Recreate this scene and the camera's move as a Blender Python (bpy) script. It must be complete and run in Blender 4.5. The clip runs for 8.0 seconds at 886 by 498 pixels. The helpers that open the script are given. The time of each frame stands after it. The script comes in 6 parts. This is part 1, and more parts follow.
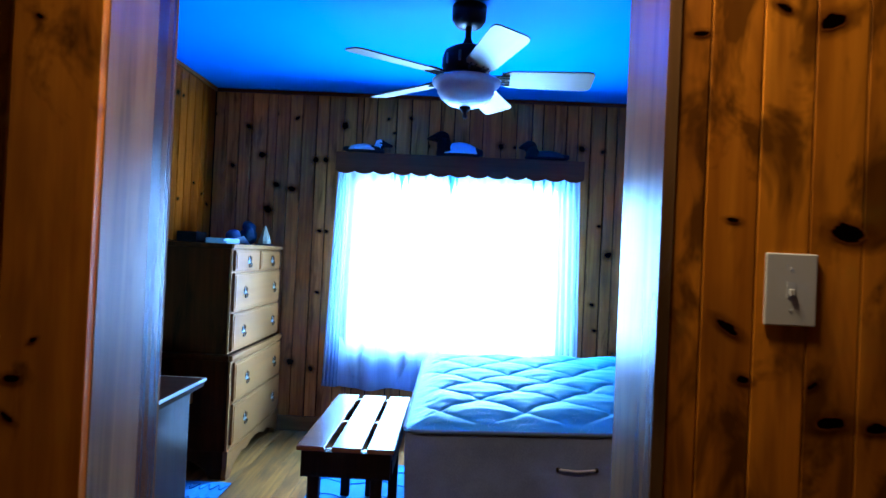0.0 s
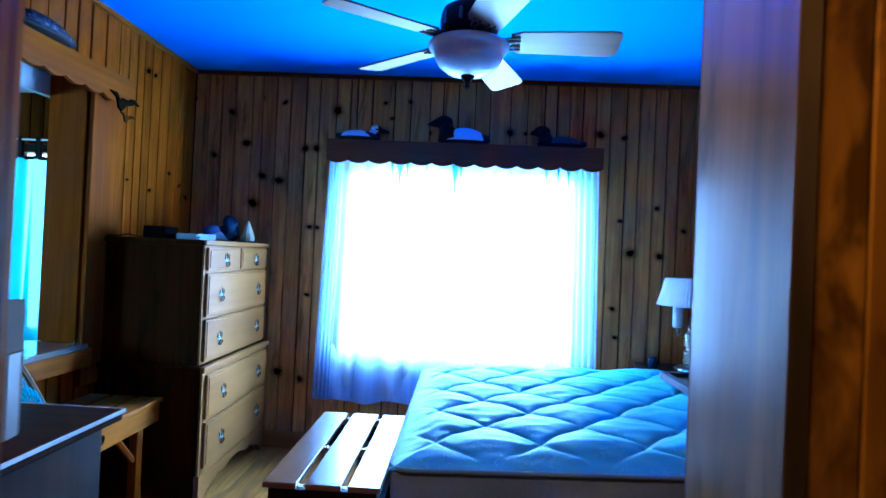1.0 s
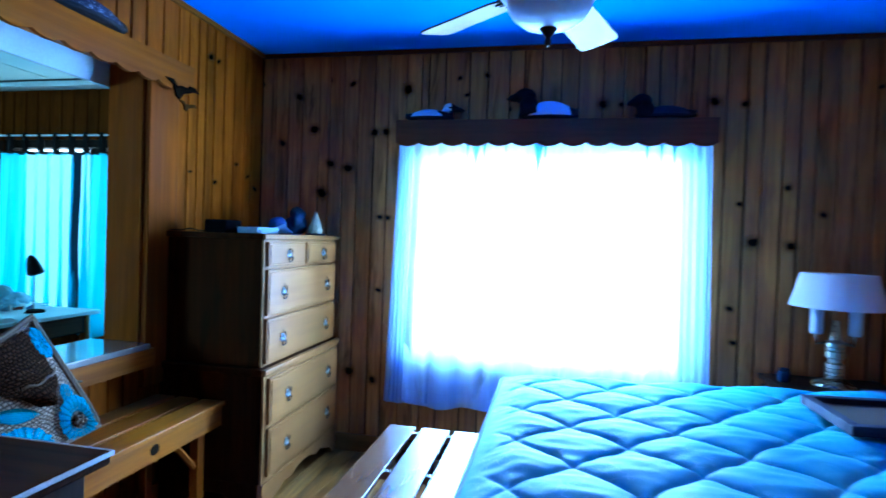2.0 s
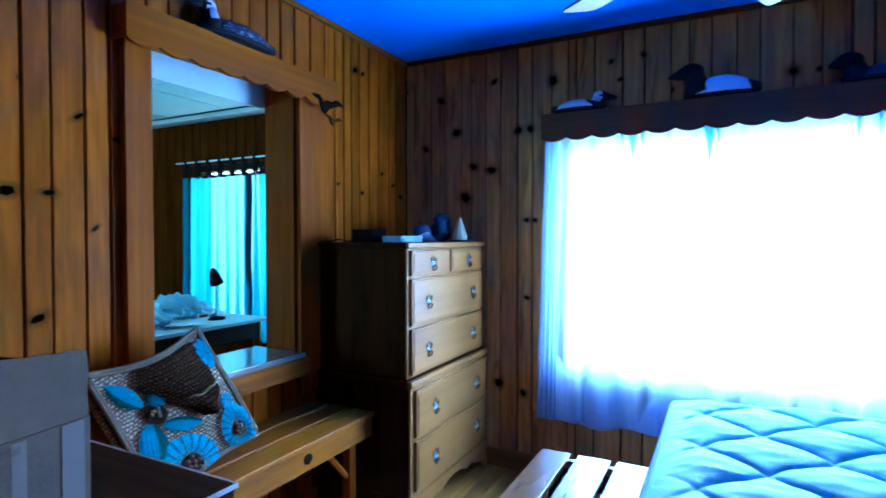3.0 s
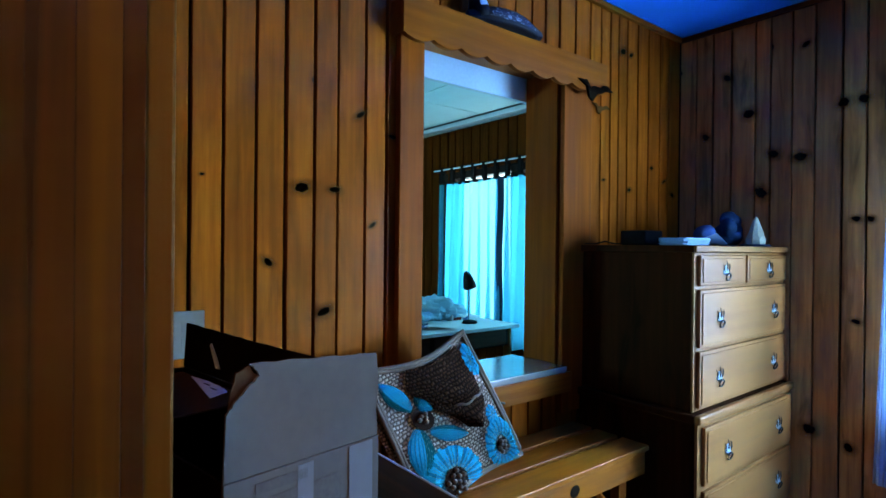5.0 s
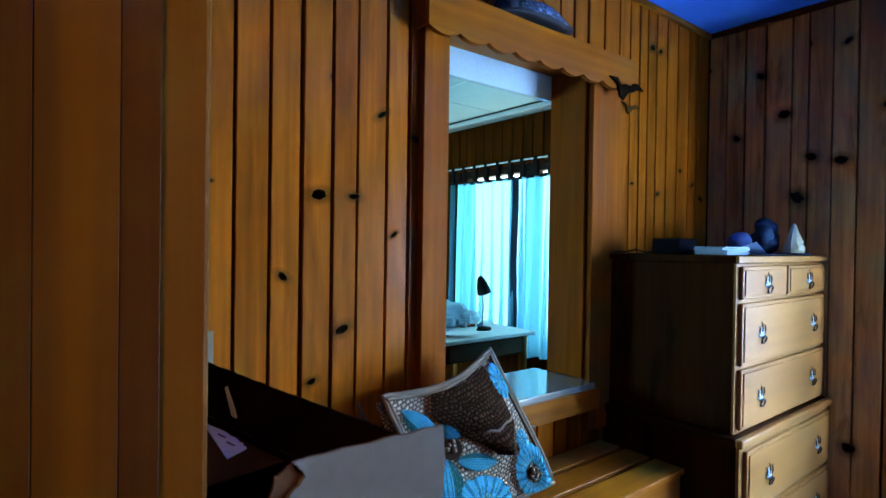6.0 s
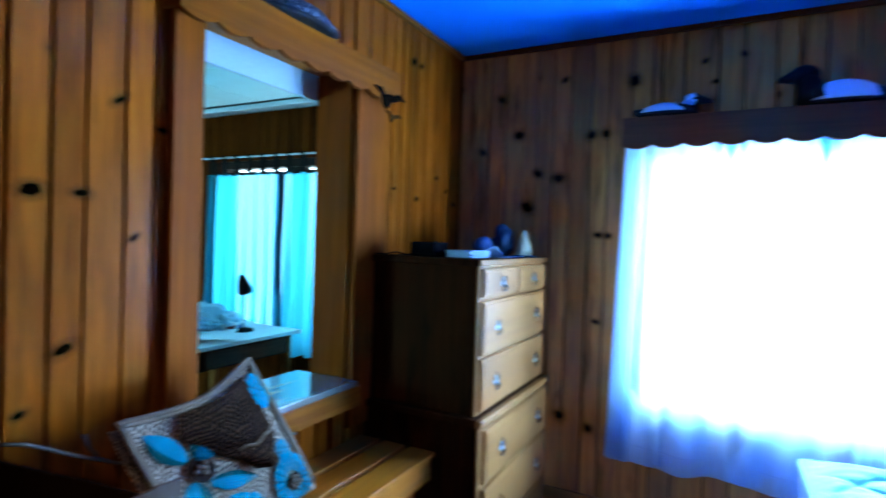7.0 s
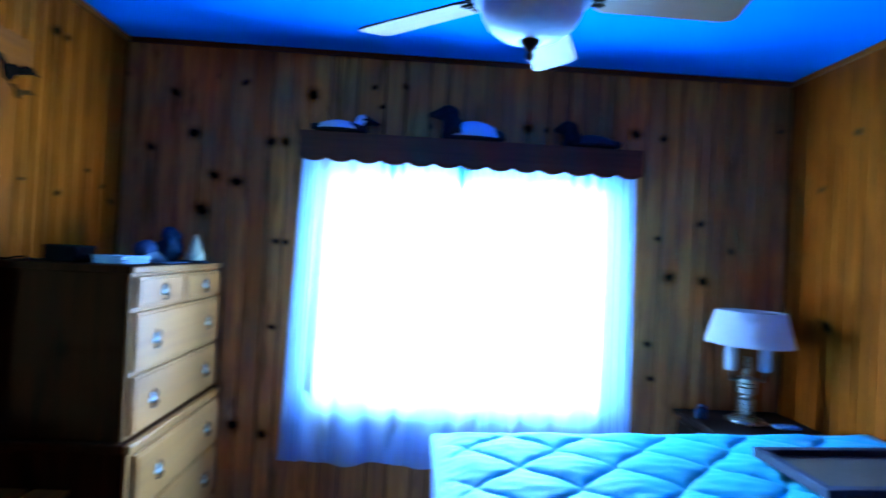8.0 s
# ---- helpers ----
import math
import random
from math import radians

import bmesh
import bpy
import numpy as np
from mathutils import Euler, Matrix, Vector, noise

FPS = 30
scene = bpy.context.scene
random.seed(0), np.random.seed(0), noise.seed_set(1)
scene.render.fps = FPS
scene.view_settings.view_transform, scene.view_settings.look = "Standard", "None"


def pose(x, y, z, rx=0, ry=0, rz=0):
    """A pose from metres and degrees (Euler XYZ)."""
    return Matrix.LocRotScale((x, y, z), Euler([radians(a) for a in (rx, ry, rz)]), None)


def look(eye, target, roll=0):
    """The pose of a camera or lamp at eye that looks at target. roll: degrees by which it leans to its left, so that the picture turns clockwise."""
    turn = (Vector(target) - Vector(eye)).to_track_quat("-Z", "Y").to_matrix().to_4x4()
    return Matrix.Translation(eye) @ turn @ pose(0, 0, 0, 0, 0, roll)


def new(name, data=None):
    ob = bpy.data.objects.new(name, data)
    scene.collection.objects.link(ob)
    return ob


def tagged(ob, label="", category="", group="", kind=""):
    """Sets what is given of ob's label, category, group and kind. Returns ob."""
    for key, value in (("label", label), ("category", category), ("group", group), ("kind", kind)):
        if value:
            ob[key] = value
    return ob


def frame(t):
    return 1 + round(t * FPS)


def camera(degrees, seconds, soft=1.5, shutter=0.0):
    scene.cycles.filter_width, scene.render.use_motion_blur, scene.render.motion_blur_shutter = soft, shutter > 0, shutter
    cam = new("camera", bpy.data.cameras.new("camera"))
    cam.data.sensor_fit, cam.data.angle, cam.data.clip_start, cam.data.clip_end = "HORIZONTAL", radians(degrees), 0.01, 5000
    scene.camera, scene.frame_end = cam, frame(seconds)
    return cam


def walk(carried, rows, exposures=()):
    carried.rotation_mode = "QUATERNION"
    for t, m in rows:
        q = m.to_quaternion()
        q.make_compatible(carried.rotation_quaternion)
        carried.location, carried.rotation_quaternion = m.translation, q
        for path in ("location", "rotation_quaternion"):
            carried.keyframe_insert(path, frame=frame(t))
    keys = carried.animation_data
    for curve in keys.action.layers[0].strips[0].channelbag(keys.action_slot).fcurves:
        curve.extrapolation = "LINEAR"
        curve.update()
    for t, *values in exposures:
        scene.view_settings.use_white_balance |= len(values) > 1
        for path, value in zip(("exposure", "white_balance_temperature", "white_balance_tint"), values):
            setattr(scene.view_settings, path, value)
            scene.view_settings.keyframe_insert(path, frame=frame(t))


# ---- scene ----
cam = camera(78.1, 8.0, shutter=0.5)
PATH = [
    (0, (0.336, 0.552, 1.238), (0.296, 2.551, 1.257), 2.63),
    (0.5, (0.327, 0.725, 1.252), (0.280, 2.724, 1.261), 2.63),
    (1, (0.368, 0.919, 1.221), (0.294, 2.918, 1.243), 2.56),
    (1.2, (0.383, 0.990, 1.225), (0.269, 2.986, 1.240), 2.44),
    (2.3, (0.394, 1.338, 1.258), (-0.180, 3.253, 1.204), 1.10),
    (2.5, (0.393, 1.383, 1.262), (-0.318, 3.252, 1.218), 0.33),
    (3, (0.365, 1.434, 1.262), (-0.553, 3.211, 1.221), -0.03),
    (3.5, (0.346, 1.461, 1.257), (-0.770, 3.121, 1.221), 0.18),
    (4, (0.270, 1.490, 1.246), (-1.056, 2.986, 1.221), -0.02),
    (4.5, (0.143, 1.497, 1.251), (-1.342, 2.836, 1.226), 0.57),
    (4.7, (0.132, 1.526, 1.225), (-1.424, 2.781, 1.226), 0.38),
    (6, (-0.041, 1.574, 1.268), (-1.607, 2.818, 1.248), 0.83),
    (6.5, (-0.058, 1.569, 1.302), (-1.389, 3.061, 1.262), 1.40),
    (7, (-0.024, 1.576, 1.310), (-0.951, 3.348, 1.277), 1.88),
    (7.5, (0.052, 1.579, 1.306), (-0.395, 3.529, 1.300), 2.88),
    (8, (0.110, 1.560, 1.335), (0.200, 3.558, 1.356), 3.05),
]
LIGHT = [(0, 0.0, 6100, 10), (1, -0.08, 5900, 10), (2.5, -0.2, 5900, 10), (3.5, -0.25, 6100, 10), (4.5, -0.78, 6200, 10), (4.7, -0.5, 6400, 10), (6, -0.02, 8300, 16), (6.5, 0.05, 7200, 12), (7, 0.02, 6500, 10), (8, -0.24, 6100, 10)]
walk(cam, [(t, look(eye, target, roll)) for t, eye, target, roll in PATH], LIGHT)

# ---- world, windows' light, added hall lamp ----
world = bpy.data.worlds.new("world")
scene.world = world
world.use_nodes = True
wn = world.node_tree.nodes
wl = world.node_tree.links
sky = wn.new("ShaderNodeTexSky")
sky.sky_type = "NISHITA"
sky.sun_disc = False
sky.sun_elevation = radians(40)
sky.sun_rotation = radians(200)
wl.new(sky.outputs["Color"], wn["Background"].inputs["Color"])
wn["Background"].inputs["Strength"].default_value = 0.1


def area(name, m, sx, sy, watts, color):
    data = bpy.data.lights.new(name, "AREA")
    data.shape, data.size, data.size_y, data.energy, data.color = "RECTANGLE", sx, sy, watts, color
    ob = new(name, data)
    ob.matrix_world = m
    return ob


DAY = (0.36, 0.68, 1.14)
area("window_daylight", look((0.35, 4.40, 1.155), (0.35, 0.0, 1.155)), 1.40, 1.10, 360, DAY)
area("next_window_daylight", look((-2.45, 4.42, 1.19), (-2.45, 0.0, 1.19)), 1.6, 1.22, 38, (0.6, 0.88, 1.0))
# fill lamp behind an unseen window, added to brighten the next room
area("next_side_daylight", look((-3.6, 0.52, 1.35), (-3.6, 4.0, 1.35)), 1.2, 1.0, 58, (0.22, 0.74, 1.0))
# unseen lamp added for the warm light on the hall wall
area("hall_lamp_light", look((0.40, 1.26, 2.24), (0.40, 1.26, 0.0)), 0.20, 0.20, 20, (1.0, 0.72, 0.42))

# ---- materials ----


def mat(name):
    m = bpy.data.materials.new(name)
    m.use_nodes = True
    n, l = m.node_tree.nodes, m.node_tree.links
    return m, n, l, n["Principled BSDF"]


def node(n, kind, **values):
    made = n.new(kind)
    for key, value in values.items():
        made.inputs[key].default_value = value
    return made


def math_node(n, l, op, a, b=None, clamp=False):
    m = n.new("ShaderNodeMath")
    m.operation, m.use_clamp = op, clamp
    for i, v in enumerate((a, b)):
        if v is None:
            continue
        if isinstance(v, (int, float)):
            m.inputs[i].default_value = v
        else:
            l.new(v, m.inputs[i])
    return m.outputs[0]


def ramp(n, l, source, stops):
    r = n.new("ShaderNodeValToRGB")
    r.color_ramp.elements[0].position, r.color_ramp.elements[0].color = stops[0][0], (*stops[0][1], 1)
    r.color_ramp.elements[1].position, r.color_ramp.elements[1].color = stops[-1][0], (*stops[-1][1], 1)
    for p, c in stops[1:-1]:
        r.color_ramp.elements.new(p).color = (*c, 1)
    l.new(source, r.inputs[0])
    return r.outputs[0]


def mix(n, l, fac, a, b):
    m = n.new("ShaderNodeMix")
    m.data_type = "RGBA"
    for sock, v in ((m.inputs[0], fac), (m.inputs[6], a), (m.inputs[7], b)):
        if isinstance(v, (int, float)):
            sock.default_value = v
        elif isinstance(v, tuple):
            sock.default_value = (*v, 1)
        else:
            l.new(v, sock)
    return m.outputs[2]


def coords(n, l, scale, shift=True):
    """Object coordinates, shifted by a random amount for every object, then scaled."""
    tc = n.new("ShaderNodeTexCoord")
    out = tc.outputs["Object"]
    if shift:
        info = n.new("ShaderNodeObjectInfo")
        k = n.new("ShaderNodeVectorMath")
        k.operation = "MULTIPLY"
        comb = n.new("ShaderNodeCombineXYZ")
        for i in range(3):
            l.new(info.outputs["Random"], comb.inputs[i])
        l.new(comb.outputs[0], k.inputs[0])
        k.inputs[1].default_value = (37.1, 19.7, 53.3)
        add = n.new("ShaderNodeVectorMath")
        add.operation = "ADD"
        l.new(out, add.inputs[0])
        l.new(k.outputs[0], add.inputs[1])
        out = add.outputs[0]
    mp = n.new("ShaderNodeVectorMath")
    mp.operation = "MULTIPLY"
    l.new(out, mp.inputs[0])
    mp.inputs[1].default_value = scale
    return mp.outputs[0]


def bump(n, l, bsdf, height, strength, distance):
    b = node(n, "ShaderNodeBump", Strength=strength, Distance=distance)
    l.new(height, b.inputs["Height"])
    l.new(b.outputs[0], bsdf.inputs["Normal"])


def wood(name, dark, light, rough=0.35, along="z", knots=0.0, coat=0.0, shade=0.35, grain=1.0, spec=0.18, blotch=0.5, stains=0.0, mauve=(0.125, 0.034, 0.024), streak=1.0, smoke=0.0, sooty=(11.0, 1.7, 0.56)):
    """Wood with grain along one axis, tone that varies from piece to piece, and scattered knots."""
    m, n, l, b = mat(name)
    long, wide = 1.6, 34.0
    sc = {"x": (long, wide, wide), "y": (wide, long, wide), "z": (wide, wide, long)}[along]
    fine = node(n, "ShaderNodeTexNoise", Scale=3.0 * grain, Detail=5.0, Roughness=0.62)
    l.new(coords(n, l, sc), fine.inputs["Vector"])
    sc2 = tuple(v * 0.22 for v in sc)
    bands = node(n, "ShaderNodeTexNoise", Scale=1.3 * grain, Detail=2.0, Distortion=0.8)
    l.new(coords(n, l, sc2), bands.inputs["Vector"])
    lines = math_node(n, l, "SINE", math_node(n, l, "MULTIPLY", bands.outputs["Fac"], 46.0))
    v = math_node(n, l, "ADD", math_node(n, l, "MULTIPLY", fine.outputs["Fac"], 0.75), math_node(n, l, "MULTIPLY", lines, 0.06))
    col = ramp(n, l, v, [(0.18, dark), (0.62, light)])
    stain = node(n, "ShaderNodeTexNoise", Scale=2.2, Detail=3.0)
    l.new(coords(n, l, (1, 1, 1)), stain.inputs["Vector"])
    info = n.new("ShaderNodeObjectInfo")
    tone = math_node(n, l, "ADD", math_node(n, l, "MULTIPLY", info.outputs["Random"], shade), math_node(n, l, "MULTIPLY", stain.outputs["Fac"], blotch))
    tint = ramp(n, l, tone, [(0.1, (0.62, 0.55, 0.48)), (0.75, (1.08, 1.06, 1.02))])
    mul = n.new("ShaderNodeMix")
    mul.data_type, mul.blend_type = "RGBA", "MULTIPLY"
    mul.inputs[0].default_value = 1.0
    l.new(col, mul.inputs[6])
    l.new(tint, mul.inputs[7])
    col = mul.outputs[2]
    if stains:
        cloud = node(n, "ShaderNodeTexNoise", Scale=1.0, Detail=3.0, Roughness=0.6, Distortion=0.6)
        l.new(coords(n, l, {"x": (2.5, 11.0, 11.0), "y": (11.0, 2.5, 11.0), "z": (11.0 * streak, 11.0 * streak, 2.5 if streak == 1.0 else 0.9)}[along]), cloud.inputs["Vector"])
        cover = math_node(n, l, "MULTIPLY", math_node(n, l, "SUBTRACT", cloud.outputs["Fac"], 0.44), 4.0, True)
        col = mix(n, l, math_node(n, l, "MULTIPLY", cover, stains), col, mauve)
    if smoke:
        # sooty streaks and resin patches that run along the grain
        soot = node(n, "ShaderNodeTexNoise", Scale=1.0, Detail=4.0, Roughness=0.6, Distortion=0.5)
        l.new(coords(n, l, {"x": (sooty[1], sooty[0], sooty[0]), "y": (sooty[0], sooty[1], sooty[0]), "z": (sooty[0], sooty[0], sooty[1])}[along]), soot.inputs["Vector"])
        patch = math_node(n, l, "MULTIPLY", math_node(n, l, "SUBTRACT", soot.outputs["Fac"], sooty[2]), 9.0, True)
        col = mix(n, l, math_node(n, l, "MULTIPLY", patch, smoke), col, tuple(c * 0.16 for c in dark))
    if knots:
        vor = node(n, "ShaderNodeTexVoronoi", Scale=1.0, Randomness=1.0)
        flat = {"x": (4.2, 4.2, 0.001), "y": (4.2, 4.2, 0.001), "z": (4.2, 0.001, 3.8)}[along]
        wob = node(n, "ShaderNodeTexNoise", Scale=26.0, Detail=2.0)
        l.new(coords(n, l, (1, 1, 1)), wob.inputs["Vector"])
        l.new(coords(n, l, flat), vor.inputs["Vector"])
        sep = n.new("ShaderNodeSeparateColor")
        l.new(vor.outputs["Color"], sep.inputs[0])
        size = math_node(n, l, "MULTIPLY", math_node(n, l, "SUBTRACT", sep.outputs[0], 1.0 - knots, True), 0.22 / knots)
        d = math_node(n, l, "ADD", vor.outputs["Distance"], math_node(n, l, "MULTIPLY", math_node(n, l, "SUBTRACT", wob.outputs["Fac"], 0.5), 0.05))
        core = math_node(n, l, "MULTIPLY", math_node(n, l, "SUBTRACT", math_node(n, l, "MULTIPLY", size, 0.42), d), 55.0, True)
        halo = math_node(n, l, "MULTIPLY", math_node(n, l, "SUBTRACT", size, d), 6.0, True)
        col = mix(n, l, math_node(n, l, "MULTIPLY", halo, 0.55), col, tuple(c * 0.42 for c in dark))
        col = mix(n, l, core, col, (0.018, 0.008, 0.004))
    l.new(col, b.inputs["Base Color"])
    l.new(math_node(n, l, "ADD", math_node(n, l, "MULTIPLY", fine.outputs["Fac"], 0.25), rough - 0.12), b.inputs["Roughness"])
    b.inputs["Specular IOR Level"].default_value = spec
    b.inputs["Coat IOR"].default_value = 1.55 if coat == 1.0 else 1.5
    b.inputs["Coat Weight"].default_value, b.inputs["Coat Roughness"].default_value = coat, 0.14 if coat == 1.0 else 0.18
    if coat == 1.0:
        wear = node(n, "ShaderNodeTexNoise", Scale=1.0, Detail=2.5, Roughness=0.5)
        l.new(coords(n, l, (12.0, 12.0, 2.0)), wear.inputs["Vector"])
        worn = math_node(n, l, "MULTIPLY", math_node(n, l, "SUBTRACT", wear.outputs["Fac"], 0.25), 1.8, True)
        l.new(math_node(n, l, "ADD", math_node(n, l, "MULTIPLY", worn, 0.40), 0.60), b.inputs["Coat Weight"])
        l.new(math_node(n, l, "ADD", math_node(n, l, "MULTIPLY", wear.outputs["Fac"], 0.12), 0.13), b.inputs["Coat Roughness"])
    bump(n, l, b, v, 0.25, 0.002)
    return m


def plain(name, color, rough=0.5, metal=0.0, vary=0.12, scale=30.0, relief=0.15, sheen=0.0, spec=0.4):
    m, n, l, b = mat(name)
    big = node(n, "ShaderNodeTexNoise", Scale=scale * 0.12, Detail=3.0)
    small = node(n, "ShaderNodeTexNoise", Scale=scale * 3, Detail=4.0)
    for t in (big, small):
        l.new(coords(n, l, (1, 1, 1)), t.inputs["Vector"])
    v = math_node(n, l, "ADD", math_node(n, l, "MULTIPLY", big.outputs["Fac"], 0.6), math_node(n, l, "MULTIPLY", small.outputs["Fac"], 0.4))
    lo, hi = tuple(c * (1 - vary) for c in color), tuple(min(1, c * (1 + vary)) for c in color)
    l.new(ramp(n, l, v, [(0.3, lo), (0.7, hi)]), b.inputs["Base Color"])
    l.new(math_node(n, l, "ADD", math_node(n, l, "MULTIPLY", v, 0.2), rough - 0.1), b.inputs["Roughness"])
    b.inputs["Metallic"].default_value = metal
    b.inputs["Specular IOR Level"].default_value = spec
    b.inputs["Sheen Weight"].default_value = sheen
    bump(n, l, b, small.outputs["Fac"], relief, 0.0015)
    return m


def cloth_sheer(name, color, clear, dense=False):
    """Thin curtain cloth: part of the light goes straight through, the rest is scattered by the weave."""
    m, n, l, b = mat(name)
    n.remove(b)
    out = n["Material Output"]
    weave = node(n, "ShaderNodeTexNoise", Scale=1.0, Detail=4.0)
    l.new(coords(n, l, (420, 420, 420)), weave.inputs["Vector"])
    slub = node(n, "ShaderNodeTexNoise", Scale=1.0, Detail=3.0)
    l.new(coords(n, l, (40, 40, 3)), slub.inputs["Vector"])
    dif = n.new("ShaderNodeBsdfDiffuse")
    tra = n.new("ShaderNodeBsdfTranslucent")
    cle = n.new("ShaderNodeBsdfTransparent")
    col = ramp(n, l, slub.outputs["Fac"], [(0.3, tuple(c * 0.85 for c in color)), (0.7, color)])
    l.new(col, dif.inputs[0])
    l.new(col, tra.inputs[0])
    l.new(mix(n, l, 1.0 if dense else 0.5, (1.0, 1.0, 1.0), color), cle.inputs[0])
    half = node(n, "ShaderNodeMixShader", Fac=0.6)
    l.new(dif.outputs[0], half.inputs[1])
    l.new(tra.outputs[0], half.inputs[2])
    fac = math_node(n, l, "ADD", math_node(n, l, "MULTIPLY", weave.outputs["Fac"], 0.3), clear - 0.15)
    full = n.new("ShaderNodeMixShader")
    l.new(fac, full.inputs[0])
    l.new(half.outputs[0], full.inputs[1])
    l.new(cle.outputs[0], full.inputs[2])
    l.new(full.outputs[0], out.inputs[0])
    return m


def woven(name, a, c):
    m, n, l, b = mat(name)
    br = n.new("ShaderNodeTexBrick")
    br.inputs["Scale"].default_value = 1.0
    br.inputs["Brick Width"].default_value, br.inputs["Row Height"].default_value = 0.013, 0.0100
    br.inputs["Mortar Size"].default_value, br.inputs["Mortar Smooth"].default_value = 0.0040, 1.0
    br.inputs["Color1"].default_value, br.inputs["Color2"].default_value, br.inputs["Mortar"].default_value = (*a, 1), (*c, 1), (*(v * 0.16 for v in a), 1)
    tc = n.new("ShaderNodeTexCoord")
    sep, comb = n.new("ShaderNodeSeparateXYZ"), n.new("ShaderNodeCombineXYZ")
    l.new(tc.outputs["Object"], sep.inputs[0])
    l.new(sep.outputs["Y"], comb.inputs["X"])
    l.new(sep.outputs["Z"], comb.inputs["Y"])
    turned = n.new("ShaderNodeVectorRotate")
    turned.rotation_type = "Z_AXIS"
    turned.inputs["Angle"].default_value = radians(-16)
    l.new(comb.outputs[0], turned.inputs["Vector"])
    bend = node(n, "ShaderNodeTexNoise", Scale=16.0, Detail=2.0)
    l.new(tc.outputs["Object"], bend.inputs["Vector"])
    moved = n.new("ShaderNodeVectorMath")
    moved.operation = "MULTIPLY_ADD"
    l.new(bend.outputs["Color"], moved.inputs[0])
    moved.inputs[1].default_value = (0.03, 0.03, 0.0)
    l.new(turned.outputs[0], moved.inputs[2])
    l.new(moved.outputs[0], br.inputs["Vector"])
    fib = node(n, "ShaderNodeTexNoise", Scale=180.0, Detail=4.0)
    l.new(tc.outputs["Object"], fib.inputs["Vector"])
    l.new(mix(n, l, math_node(n, l, "MULTIPLY", fib.outputs["Fac"], 0.45), br.outputs["Color"], tuple(v * 0.45 for v in a)), b.inputs["Base Color"])
    b.inputs["Roughness"].default_value = 0.9
    b.inputs["Specular IOR Level"].default_value = 0.03
    bump(n, l, b, br.outputs["Fac"], 0.9, -0.003)
    return m


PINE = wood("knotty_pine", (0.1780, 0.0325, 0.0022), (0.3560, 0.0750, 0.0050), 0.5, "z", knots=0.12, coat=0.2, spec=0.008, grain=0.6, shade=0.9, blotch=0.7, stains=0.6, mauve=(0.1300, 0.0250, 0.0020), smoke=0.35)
# same pine as the room's; the backlit window wall's greyer tone is in the colour
PINE_BACKLIT = wood("backlit_knotty_pine", (0.262, 0.090, 0.0250), (0.550, 0.200, 0.0510), 0.55, "z", knots=0.55, spec=0.03, grain=0.6, shade=0.7, blotch=0.7, stains=0.55, mauve=(0.140, 0.053, 0.042), smoke=0.6)
HALL_PINE = wood("hall_knotty_pine", (0.3360, 0.1056, 0.0048), (0.6960, 0.2580, 0.0144), 0.55, "z", knots=0.3, spec=0.05, blotch=0.9, shade=0.3, grain=0.35, stains=0.85, mauve=(0.1240, 0.0386, 0.0050), smoke=0.8, sooty=(9.0, 5.0, 0.50))
PINE_PLAIN = wood("clear_pine", (0.1900, 0.0350, 0.0023), (0.3300, 0.0690, 0.0045), 0.55, "z", spec=0.02, grain=0.5, stains=0.3)
PINE_Y = wood("pine_along_y", (0.2350, 0.0540, 0.0030), (0.4200, 0.1150, 0.0075), 0.42, "y", coat=0.06, spec=0.06, grain=0.6, stains=0.35)
PINE_X = wood("pine_along_x", (0.170, 0.062, 0.014), (0.310, 0.122, 0.028), 0.42, "x", grain=0.5)
# darker jamb wood; its bands put a moulded profile's shading into the colour
JAMB_SHADED = wood("worn_shaded_jamb", (0.0660, 0.0200, 0.0009), (0.1210, 0.0395, 0.0019), 0.5, "z", coat=1.0, shade=0.1, spec=0.02, grain=0.3, stains=0.9, mauve=(0.0150, 0.0046, 0.0004), streak=4.5, smoke=0.5)
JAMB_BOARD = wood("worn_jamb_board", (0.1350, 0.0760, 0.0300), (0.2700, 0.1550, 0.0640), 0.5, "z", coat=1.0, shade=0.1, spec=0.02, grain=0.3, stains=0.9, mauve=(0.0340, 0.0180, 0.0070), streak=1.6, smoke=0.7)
# still darker for the strips, with the same painted shading
JAMB_STRIP_SHADED = wood("worn_shaded_jamb_strip", (0.0380, 0.0103, 0.0004), (0.0720, 0.0208, 0.0007), 0.5, "z", coat=1.0, shade=0.5, spec=0.02, grain=0.3, stains=0.9, mauve=(0.0180, 0.0052, 0.0003), streak=4.5, smoke=0.5)
CASING = wood("knotty_casing", (0.34, 0.108, 0.006), (0.64, 0.240, 0.016), 0.5, "z", knots=0.4, shade=0.1, blotch=0.9, grain=0.35, stains=0.6, mauve=(0.170, 0.055, 0.009), spec=0.08, smoke=0.85, sooty=(9.0, 4.5, 0.54))
DOOR_TRIM = wood("door_trim", (0.0800, 0.0232, 0.0012), (0.1450, 0.0480, 0.0030), 0.55, "z", shade=0.1, grain=0.4, stains=0.6, mauve=(0.0720, 0.0228, 0.0018), spec=0.03)
# darker pine copy: the next room's backlit wall has its shade in the colour
NEXT_PINE_SHADED = wood("shaded_knotty_pine", (0.0480, 0.0085, 0.0010), (0.0960, 0.0190, 0.0022), 0.5, "z", spec=0.01, grain=0.6, shade=0.9, blotch=0.7, stains=0.6, mauve=(0.0600, 0.0120, 0.0015), smoke=0.4)
GROOVE = plain("dark_groove", (0.022, 0.006, 0.0015), 0.8, spec=0.05)
